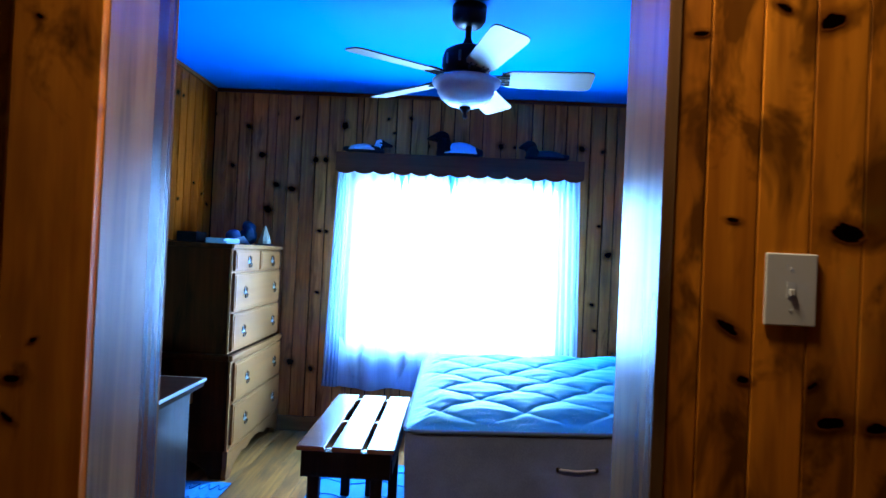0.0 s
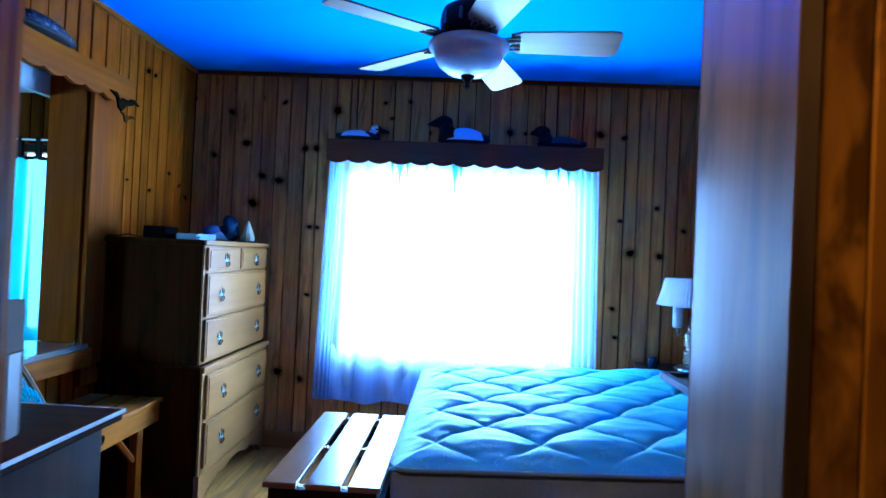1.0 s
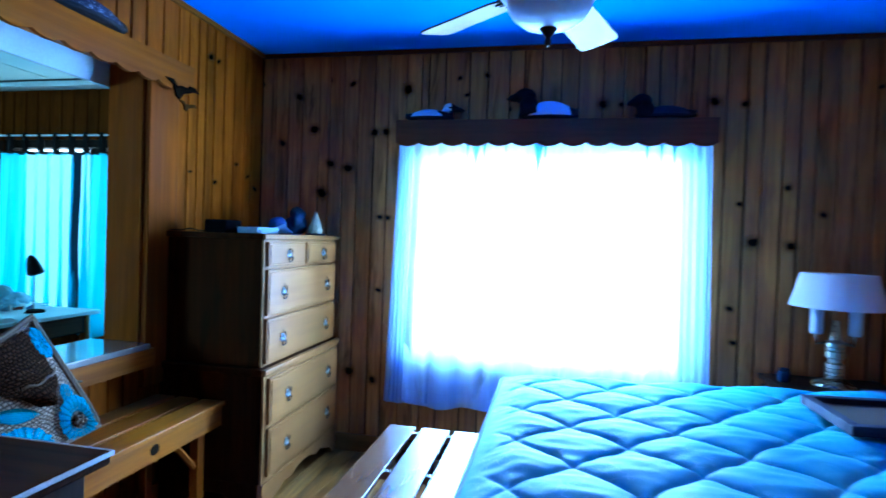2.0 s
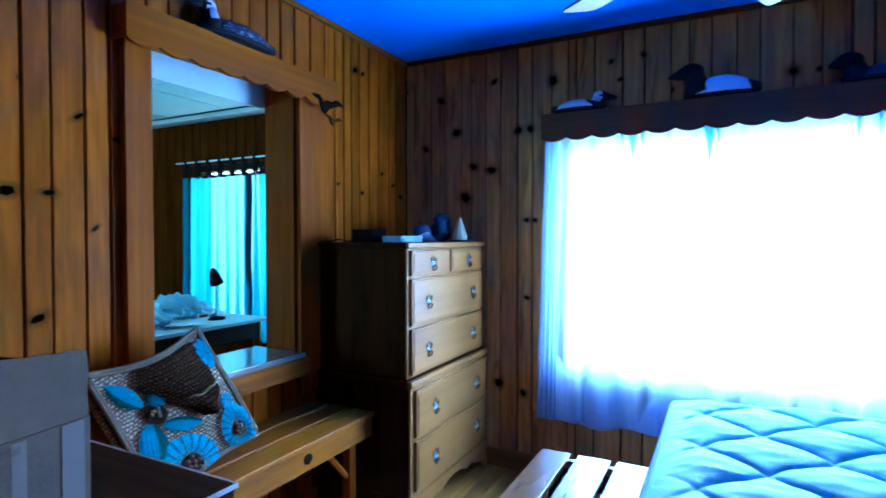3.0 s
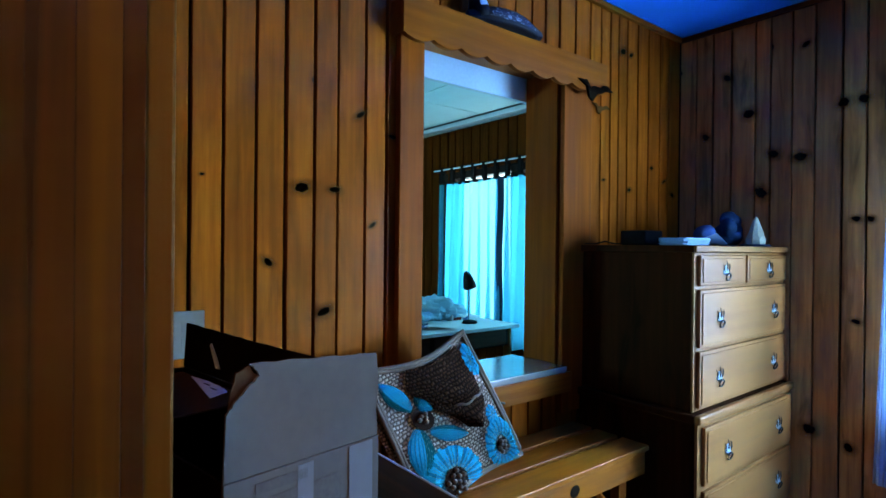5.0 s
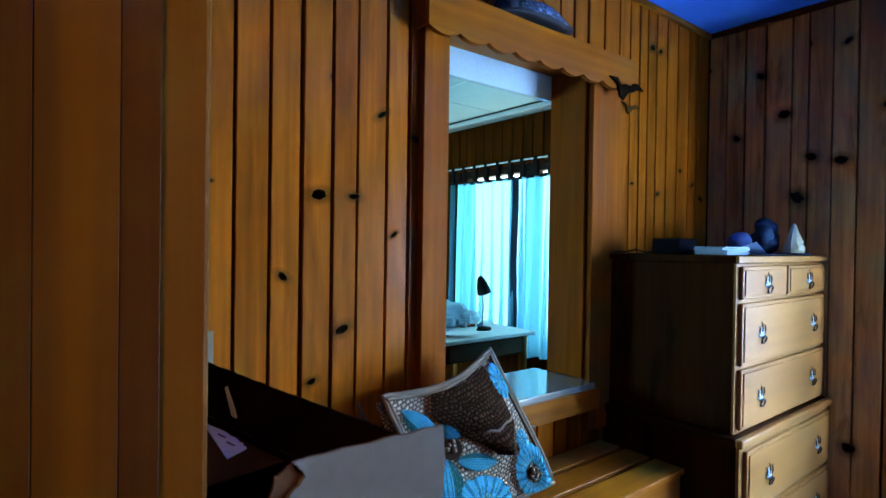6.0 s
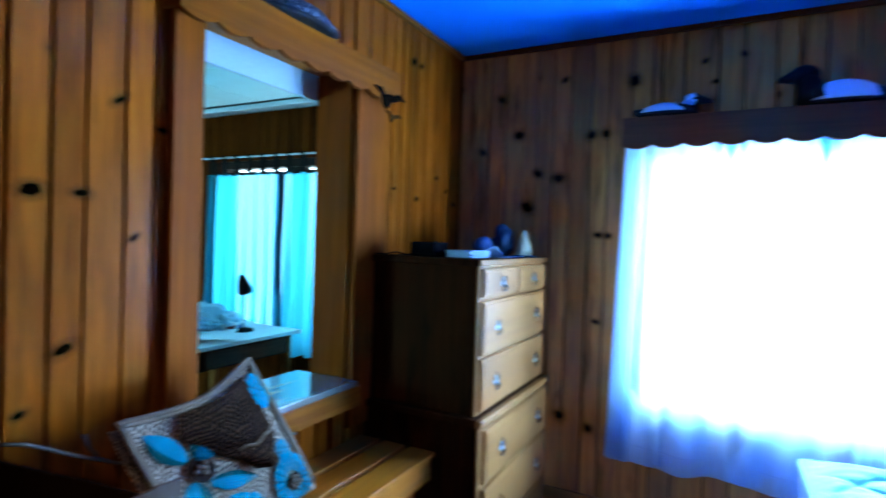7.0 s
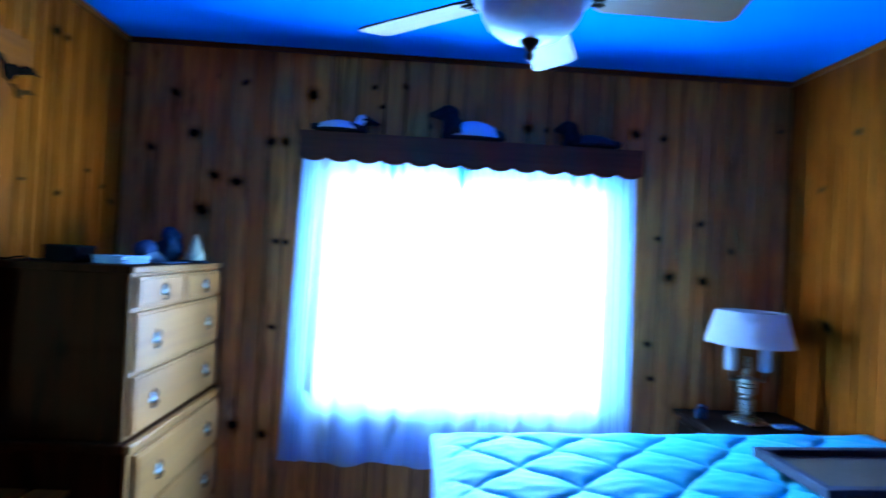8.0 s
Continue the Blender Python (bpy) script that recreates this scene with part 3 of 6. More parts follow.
solid("baseboard", boxes(((WEST + 0.001, SOUTH + 0.02, 0.001), (WEST + 0.016, NORTH - 0.017, 0.10)), bevel=0.003), PINE_Y, "plain pine baseboard along the opening side", "baseboard", kind="structure")

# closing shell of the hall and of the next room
# unseen hall walls, in dark wood to cut the light they bounce back
solid("wall_hall_south", boxes(((-1.36, -1.2, 0), (EAST + 0.1, -1.1, TOP))), DOOR_TRIM, "unseen dark pine wall closing the far end of the hall", "wall", kind="structure")
solid("wall_hall_west", boxes(((-1.36, -1.1, 0), (-1.26, HALL_Y - 0.001, TOP))), DOOR_TRIM, "unseen dark pine side wall of the hall", "wall", kind="structure")
solid("wall_hall_east", boxes(((EAST, -1.1, 0), (EAST + 0.1, HALL_Y - 0.001, TOP))), DOOR_TRIM, "unseen dark pine side wall of the hall", "wall", kind="structure")
solid("ceiling_hall", boxes(((-1.36, -1.2, TOP + 0.002), (EAST + 0.1, SOUTH - 0.192, TOP + 0.07))), TILE, "plain white hall ceiling", "ceiling", kind="structure")
solid("floor_next", boxes(((NEXT_W, 0.6, -0.1), (-1.362, NEXT_N + 0.1, 0.0))), FLOOR, "wooden floor of the next room", "floor", kind="structure")
NWX0, NWX1, NWZ0, NWZ1 = -3.25, -1.66, 0.58, 1.81
wall_next = wall_with_hole("wall_next_north", "knotty pine board wall around the next room's window", True, NEXT_W, -1.51, NEXT_N + LAYER, NEXT_N + 0.13, NEXT_TOP, (NWX0, NWX1, NWZ0, NWZ1))
solid("wall_next_west", boxes(((NEXT_W - 0.1, 0.6, 0), (NEXT_W, NEXT_N + 0.13, NEXT_TOP + 0.07))), CASING, "pine far wall of the next room", "wall", kind="structure")
solid("wall_next_south", boxes(((NEXT_W, 0.5, 0), (-4.201, 0.6, NEXT_TOP + 0.07)), ((-2.999, 0.5, 0), (-1.51, 0.6, NEXT_TOP + 0.07)), ((-4.2, 0.5, 0), (-3.0, 0.6, 0.85)), ((-4.2, 0.5, 1.85), (-3.0, 0.6, NEXT_TOP + 0.07))), CASING, "pine near wall of the next room", "wall", kind="structure")
solid("wall_next_east", boxes(((-1.51, 0.5, 0), (-1.37, SOUTH - 0.11, NEXT_TOP + 0.07))), CASING, "pine wall beside the opening in the next room", "wall", kind="structure")


def tile_ceiling():
    bm = bmesh.new()
    bm_box(bm, (NEXT_W, 0.6, NEXT_TOP + 0.012), (-1.51, NEXT_N + 0.02, NEXT_TOP + 0.07))
    for f in bm.faces:
        f.material_index = 1
    s, g = 0.61, 0.006
    x = -1.52
    while x - s > NEXT_W - 0.6:
        y = NEXT_N - 0.12
        while y > 0.6:
            before = set(bm.faces)
            bm_box(bm, (max(x - s + g, NEXT_W), max(y - s + g, 0.6), NEXT_TOP), (x - g, y - g, NEXT_TOP + 0.01))
            for f in set(bm.faces) - before:
                f.material_index = 0
            y -= s
        x -= s
    return bm


solid("ceiling_next", tile_ceiling(), [TILE, TILE_GAP], "white square tile ceiling of the next room", "ceiling", kind="structure")
solid("trim", boxes(((NEXT_W, NEXT_N - 0.10, NEXT_TOP - 0.035), (-1.515, NEXT_N - 0.001, NEXT_TOP - 0.001)), bevel=0.008), WHITE, "white crown strip under the tile ceiling", "trim", kind="structure")

# ---- bedroom window ----
window_1 = thing("window_1", (0.35, NORTH + 0.08, 1.155), "bright window in a plain wooden frame behind sheers", "window", kind="structure")
W2, H2 = (WX1 - WX0) / 2, (WZ1 - WZ0) / 2
part("window_frame", boxes(((-W2, -0.06, -H2), (-W2 + 0.045, 0.06, H2)), ((W2 - 0.045, -0.06, -H2), (W2, 0.06, H2)),
                           ((-W2 + 0.046, -0.06, H2 - 0.045), (W2 - 0.046, 0.06, H2)), ((-W2 + 0.046, -0.06, -H2), (W2 - 0.046, 0.06, -H2 + 0.05)), bevel=0.004), WHITE, window_1)
part("window_sill", boxes(((-W2 - 0.03, -0.115, -H2 - 0.03), (W2 + 0.03, -0.065, -H2 - 0.002)), bevel=0.006), WHITE, window_1)
pane = part("pane", boxes(((-W2 + 0.046, -0.003, -H2 + 0.051), (W2 - 0.046, 0.003, H2 - 0.046))), GLASS, window_1)
pane.visible_shadow = False

window_2 = thing("window_2", ((NWX0 + NWX1) / 2, NEXT_N + 0.08, (NWZ0 + NWZ1) / 2), "bright window of the next room in a dark frame", "window", kind="structure")
W3, H3 = (NWX1 - NWX0) / 2, (NWZ1 - NWZ0) / 2
part("window_frame", boxes(((-W3, -0.05, -H3), (-W3 + 0.05, 0.05, H3)), ((W3 - 0.05, -0.05, -H3), (W3, 0.05, H3)),
                           ((-W3 + 0.051, -0.05, H3 - 0.05), (W3 - 0.051, 0.05, H3)), ((-W3 + 0.051, -0.05, -H3), (W3 - 0.051, 0.05, -H3 + 0.05)), ((-0.135, -0.05, -H3 + 0.051), (-0.060, 0.05, H3 - 0.051)), bevel=0.004), DARKWOOD, window_2)
for a, b in ((-W3 + 0.051, -0.136), (-0.059, W3 - 0.051)):
    p2 = part("pane", boxes(((a, -0.003, -H3 + 0.051), (b, 0.003, H3 - 0.051))), GLASS, window_2)
    p2.visible_shadow = False

# made-up window, out of view, for the side fill light
added_window = thing("added_window", (-3.6, 0.57, 1.35), "unseen side window in a white frame, added to light the next room", "window", kind="structure")
part("window_frame", boxes(((-0.66, 0.031, -0.56), (-0.60, 0.07, 0.56)), ((0.60, 0.031, -0.56), (0.66, 0.07, 0.56)), ((-0.599, 0.031, 0.50), (0.599, 0.07, 0.56)), ((-0.599, 0.031, -0.56), (0.599, 0.07, -0.50)), bevel=0.004), WHITE, added_window)
p3 = part("pane", boxes(((-0.60, -0.001, -0.50), (0.60, 0.003, 0.50))), GLASS, added_window)
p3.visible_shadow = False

# ---- doorway: jambs, trim and hall casing ----
door_1 = thing("door_1", (0.214, 1.52, 0), "open doorway with worn dark wooden jambs", "doorway", kind="structure")


def jamb(side):
    x = JX0 if side < 0 else JX1
    o = x - 0.214
    back = o + side * 0.02
    end = 1.5485 if side < 0 else 1.611
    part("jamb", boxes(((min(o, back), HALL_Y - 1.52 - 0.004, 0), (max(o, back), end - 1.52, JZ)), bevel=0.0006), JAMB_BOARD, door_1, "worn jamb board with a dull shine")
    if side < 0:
        for y0, y1, material in ((1.5487, 1.5788, JAMB_STRIP_SHADED), (1.5790, 1.5998, JAMB_SHADED), (1.6000, 1.6110, JAMB_STRIP_SHADED)):
            part("jamb_strip", boxes(((min(o, back), y0 - 1.52, 0), (max(o, back), y1 - 1.52, JZ)), bevel=0.0003), material, door_1, "narrow worn strip of the jamb with shading in its colour")
    c0, c1 = (JX0 - 0.075, JX0 - 0.004) if side < 0 else (JX1 + 0.004, JX1 + 0.075)
    part("casing", boxes(((c0 - 0.214, SOUTH - 1.52 + 0.001, 0), (c1 - 0.214, SOUTH - 1.52 + 0.019, JZ + 0.07)), bevel=0.002), DOOR_TRIM, door_1)


jamb(-1)
jamb(1)
part("head_jamb", boxes(((JX0 - 0.214 + 0.001, HALL_Y - 1.52, JZ - 0.02), (JX1 - 0.214 - 0.001, SOUTH - 1.52, JZ - 0.001)), bevel=0.002), JAMB_SHADED, door_1)
part("hall_casing", boxes(((-0.373 - 0.214, HALL_Y - 1.52 - 0.020, 0), (JX0 - 0.214 - 0.002, HALL_Y - 1.52 - 0.001, JZ + 0.12)), bevel=0.0012), CASING, door_1, "wide knotty pine casing board")

# ---- opening to the next room ----
opening = thing("cased_opening", (-1.42, (OY0 + OY1) / 2, OZ0), "pine lined opening with a ledge and square posts", "opening", kind="structure")
hw, hh = (OY1 - OY0) / 2, OZ1 - OZ0
part("lining", boxes(((-0.085, hw - 0.012, 0.001), (0.084, hw - 0.0005, hh - 0.014)), bevel=0.001), PINE_PLAIN, opening)
part("lining", boxes(((-0.085, -hw + 0.0005, 0.001), (0.084, -hw + 0.012, hh - 0.014)), bevel=0.001), PINE_PLAIN, opening)
part("lining", boxes(((-0.085, -hw + 0.0005, hh - 0.013), (0.084, hw - 0.0005, hh - 0.001)), bevel=0.001), PINE_Y, opening)
part("header_board", boxes(((-0.112, -hw - 0.06, hh - 0.11), (-0.088, hw + 0.06, hh + 0.05)), bevel=0.002), HEADER_SHEEN, opening, "wooden header board coloured pale for its sheen")
part("ledge", boxes(((-0.15, -hw + 0.013, -0.024), (0.150, hw - 0.013, 0.0)), bevel=0.004), LEDGE, opening, "pale glossy ledge board")
part("ledge_apron", boxes(((0.130, -hw - 0.02, -0.105), (0.146, hw + 0.02, -0.025)), bevel=0.003), PINE_Y, opening, "pine board under the ledge")
part("post", boxes(((0.086, -hw - 0.094, -0.20), (0.112, -hw - 0.001, hh - 0.02)), bevel=0.003), PINE_PLAIN, opening)
part("post", boxes(((0.086, hw + 0.001, -0.20), (0.112, hw + 0.182, hh - 0.02)), bevel=0.003), PINE_PLAIN, opening)


def scallops(u0, u1, top, low, count, drop):
    """Outline of a board whose lower edge hangs in lobes."""
    pts = [(u0, top), (u1, top)]
    w = (u1 - u0) / count
    for i in range(count):
        a = u1 - i * w
        for k in range(8):
            s = k / 8
            pts.append((a - s * w, low + drop * (1 - math.sin(math.pi * s) ** 0.8)))
    pts.append((u0, low + drop))
    return pts


valance_w = thing("valance", (-1.30, 2.995, 1.87), "pine box valance with a scalloped edge over the opening", "valance")
part("front_board", prism([(a - 2.995, b - 1.87) for a, b in scallops(2.482, 3.512, 1.993, 1.862, 9, 0.016)], 0.022, 0.040, "x"), VALANCE_W, valance_w)
part("shelf", boxes(((-0.033, -0.50, 0.10), (0.021, 0.50, 0.116)), bevel=0.002), VALANCE_W, valance_w)
part("end_board", boxes(((-0.033, -0.512, 0.012), (0.021, -0.501, 0.118)), bevel=0.002), VALANCE_W, valance_w)
part("end_board", boxes(((-0.033, 0.501, 0.012), (0.021, 0.512, 0.118)), bevel=0.002), VALANCE_W, valance_w)

valance_n = thing("valance", (0.348, 4.18, 1.755), "wooden box valance, coloured dark as backlit, with a scalloped edge over the curtains", "valance")
part("front_board", prism([(a - 0.348, b - 1.755) for a, b in scallops(-0.466, 1.162, 1.882, 1.742, 13, 0.018)], -0.060, -0.042, "y"), VALANCE_BACKLIT, valance_n)
part("shelf", boxes(((-0.80, -0.041, 0.108), (0.80, 0.064, 0.124)), bevel=0.002), VALANCE_BACKLIT, valance_n)
part("end_board", boxes(((-0.814, -0.041, 0.005), (-0.801, 0.064, 0.126)), bevel=0.002), VALANCE_BACKLIT, valance_n)
part("end_board", boxes(((0.801, -0.041, 0.005), (0.814, 0.064, 0.126)), bevel=0.002), VALANCE_BACKLIT, valance_n)


# flat outline used for marks that stand in for a shadow and a knot
def shadow_knot_mark(name, at, s, material, label):
    o = [(-0.11, 0.030), (-0.06, 0.034), (-0.035, 0.005), (-0.01, 0.018), (0.035, 0.016), (0.05, 0.030), (0.075, 0.032), (0.115, 0.012), (0.075, 0.010), (0.04, -0.005), (0.01, -0.012), (-0.02, -0.045), (-0.045, -0.035), (-0.06, 0.010)]
    return solid(name, prism([(u * s, v * s) for u, v in o], -0.004, 0.004, "x"), material, label, "ornament", smooth=False, at=at)


# added dark shape in place of the shadow gap below the scallops
shadow_knot_mark("duck_cutout", (-1.254, 3.425, 1.870), 1.0, KNOT, "flat dark shape standing for the shadow gap under the valance end")
# added brown shape in place of a knot
shadow_knot_mark("duck_cutout", (-1.300, 3.525, 1.822), 0.55, KNOT_RIM, "small flat brown shape standing for a knot on the pine wall")

# ---- curtains ----


def curtain(place, name, x0, x1, z0, z1, y, folds, depth, material, label, flare=0.0, seed=1):
    rnd = random.Random(seed)
    ph = [rnd.uniform(0, 6.28) for _ in range(4)]

    def at(u, v):
        s = 1 - v
        x = x0 + (x1 - x0) * u + flare * s * (u - 0.5)
        w = math.sin(2 * math.pi * folds * u + ph[0] + 0.8 * math.sin(5 * u + ph[1])) + 0.5 * math.sin(2 * math.pi * folds * 1.9 * u + ph[2] + 1.2 * s)
        hem = 0.012 * math.sin(2 * math.pi * folds * 0.5 * u + ph[3]) * s
        return (x, y + depth * w * (0.35 + 0.65 * s), z0 + (z1 - z0) * v + hem)
    ob = thing(name, (0, 0, 0), label, "curtain")
    part("cloth", sheet(220, 24, at), material, ob, smooth=True)
    return ob


c1 = curtain(None, "curtain", -0.452, 1.135, 0.335, 1.80, 4.178, 13, 0.012, SHEER, "white sheer window curtain with a loose gathered hem", flare=0.07, seed=3)
part("rod", tube([(-0.47, 4.19, 1.803), (1.16, 4.19, 1.803)], 0.006), BRASS, c1)
part("gathered_edge", sheet(60, 16, lambda u, v: (-0.455 + (0.075 + 0.03 * (1 - v)) * u - 0.045 * (1 - v), 4.166 + 0.010 * math.sin(26 * u), 0.33 + 1.47 * v)), SHEER, c1, smooth=True)
part("gathered_edge", sheet(60, 16, lambda u, v: (1.0 + 0.15 * u + 0.035 * (1 - v), 4.166 + 0.010 * math.sin(26 * u + 1), 0.33 + 1.47 * v)), SHEER, c1, smooth=True)
# added layers cut in lobes to give the hem its pale lit lobes
for k in range(2):
    part("hem_band", sheet(220, 6, lambda u, v, k=k: (-0.475 + 1.64 * u, 4.170 - 0.006 * k + 0.012 * math.sin(2 * math.pi * 9 * u + k) + 0.006 * math.sin(53 * u), 0.325 + 0.012 * math.sin(2 * math.pi * 4.5 * u) + (0.03 + 0.30 * abs(math.sin(math.pi * 6.0 * u + 0.8 * math.sin(9 * u) + 0.4)) ** 0.9) * v)), HEM, c1, smooth=True)
part("hem_fold", tube([(-0.47 + 1.63 * i / 80, 4.155 + 0.012 * math.sin(2 * math.pi * 9 * i / 80), 0.405 + 0.010 * math.sin(2 * math.pi * 4.5 * i / 80)) for i in range(81)], 0.0018, 5), HEM, c1)
# added layer that dims the curtain's top band, which is not backlit
part("gathered_top", sheet(120, 6, lambda u, v: (0.22 + 0.88 * u, 4.166 + 0.008 * math.sin(60 * u), 1.775 - (0.075 + 0.03 * math.sin(7 * u) + 0.05 * max(0.0, u - 0.6)) * (1 - v))), SHEER, c1, smooth=True)
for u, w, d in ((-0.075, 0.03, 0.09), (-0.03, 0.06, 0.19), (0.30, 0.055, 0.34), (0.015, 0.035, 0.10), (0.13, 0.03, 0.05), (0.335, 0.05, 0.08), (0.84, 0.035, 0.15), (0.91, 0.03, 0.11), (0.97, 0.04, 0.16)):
    part("pleat", sheet(8, 10, lambda a, b, u=u, w=w, d=d: (u + w * (a - 0.5) * (0.14 + 0.86 * b ** 4), 4.160 - 0.006 * math.sin(3.14 * a), 1.765 - d + d * b)), PLEAT_SHADE, c1, smooth=True)

c2 = curtain(None, "curtain", -3.24, -2.575, 0.56, 1.705, 4.185, 7, 0.045, CYAN, "turquoise tab-top curtain with black tabs on a pale rod", seed=5)
part("top_band", sheet(60, 2, lambda u, v: (-3.25 + 0.68 * u, 4.182 + 0.012 * math.sin(38 * u), 1.695 + 0.022 * v)), BLACK, c2)
c3 = curtain(None, "curtain", -2.64, -1.70, 0.56, 1.705, 4.19, 9, 0.045, CYAN, "turquoise tab-top curtain with black tabs on a pale rod", seed=8)
part("top_band", sheet(60, 2, lambda u, v: (-2.54 + 0.85 * u, 4.182 + 0.012 * math.sin(38 * u), 1.695 + 0.022 * v)), BLACK, c3)
# added dark sheet in place of the unlit gap between the curtains
part("edge_band", sheet(3, 20, lambda u, v: (-2.588 + 0.060 * u, 4.170 + 0.006 * math.sin(9 * v), 0.56 + 1.15 * v)), TEAL, c3, "dark strip standing for the gap between the curtains")
for holder, xs in ((c2, [-3.22 + 0.118 * i for i in range(6)]), (c3, [-2.52 + 0.118 * i for i in range(7)])):
    for x in xs:
        part("tab", boxes(((x, 4.172, 1.715), (x + 0.027, 4.176, 1.835)), ((x, 4.196, 1.715), (x + 0.027, 4.2, 1.835))), BLACK, holder)
rod = thing("curtain_rod", (-2.4, 4.186, 1.82), "thin pale curtain rod over the next room's window", "curtain rod")
part("bar", tube([(-0.92, 0, 0), (0.80, 0, 0)], 0.006), WHITE, rod)
part("bracket", boxes(((-0.90, 0.0, -0.01), (-0.885, 0.083, 0.01))), BRONZE, rod)
part("bracket", boxes(((0.76, 0.0, -0.01), (0.775, 0.083, 0.01))), BRONZE, rod)
part("side_drape", sheet(14, 8, lambda u, v: (-0.86 + 0.10 * u, 0.004 + 0.012 * math.sin(14 * u), -1.25 + 1.22 * v)), DARKWOOD, rod, "dark edge drape", smooth=True)

# ---- ceiling fan ----


def ceiling_fan(x, y, drop):
    fan = thing("ceiling_fan", (x, y, drop), "dark bronze five-blade ceiling fan with a frosted bowl light", "ceiling fan")
    part("canopy", lathe([(0.03, 2.232), (0.055, 2.238), (0.072, 2.262), (0.074, 2.299 - drop)]), BRONZE, fan, smooth=True)
    part("downrod", lathe([(0.013, 2.12), (0.013, 2.235)], 16), BRONZE, fan, smooth=True)
    part("rod_collar", lathe([(0.03, 2.135), (0.032, 2.15), (0.018, 2.17), (0.016, 2.18)], 24), BRONZE, fan, smooth=True)
    part("motor_housing", lathe([(0.07, 2.028), (0.092, 2.034), (0.103, 2.05), (0.104, 2.10), (0.098, 2.122), (0.07, 2.138), (0.03, 2.142)]), BRONZE, fan, smooth=True)
    for i in range(10):
        a = 2 * math.pi * i / 10
        part("housing_rib", boxes(((0.100, -0.006, 2.055), (0.107, 0.006, 2.098)), bevel=0.002), PEWTER, fan, rot=(0, 0, a))
    part("switch_housing", lathe([(0.05, 1.992), (0.075, 1.997), (0.08, 2.02), (0.07, 2.03)]), BRONZE, fan, smooth=True)
    part("light_bowl", lathe([(0.012, 1.886), (0.04, 1.889), (0.078, 1.902), (0.108, 1.926), (0.122, 1.950), (0.120, 1.962), (0.134, 1.975), (0.146, 1.988), (0.146, 1.996), (0.12, 1.999), (0.05, 2.0)], 56), FROST, fan, "frosted glass bowl shade", smooth=True)
    part("finial", lathe([(0.003, 1.838), (0.008, 1.843), (0.010, 1.852), (0.006, 1.860), (0.012, 1.868), (0.022, 1.880), (0.026, 1.887), (0.010, 1.892)], 20), BRONZE, fan, smooth=True)
    for i in range(5):
        ang = radians(-2 + 72 * i)
        out = [(0.165, -0.052), (0.19, -0.062), (0.50, -0.072), (0.525, -0.066), (0.535, -0.05), (0.535, 0.05), (0.525, 0.066), (0.50, 0.072), (0.19, 0.062), (0.165, 0.052)]
        bm = prism(out, -0.003, 0.003, "z")
        for f in bm.faces:
            f.material_index = 0 if abs(f.normal.z) > 0.5 else 1
        blade = part("blade", bm, [BLADE, BLADE_EDGE], fan, at=(0, 0, 2.012), rot=(radians(-13), 0, ang))
        iron = boxes(((0.085, -0.016, 0.004), (0.20, 0.016, 0.010)), ((0.150, -0.042, 0.004), (0.205, 0.042, 0.009)), bevel=0.002)
        for s in (-0.028, -0.012, 0.012, 0.028):
            tube([(0.10, s * 0.5, -0.004), (0.14, s * 1.2, -0.007), (0.185, s * 1.3, -0.005)], 0.004, 6, bm=iron)
        part("blade_iron", iron, BRONZE, blade, "scrolled bronze bracket")
    return fan


ceiling_fan(0.356, 2.885, -0.018)

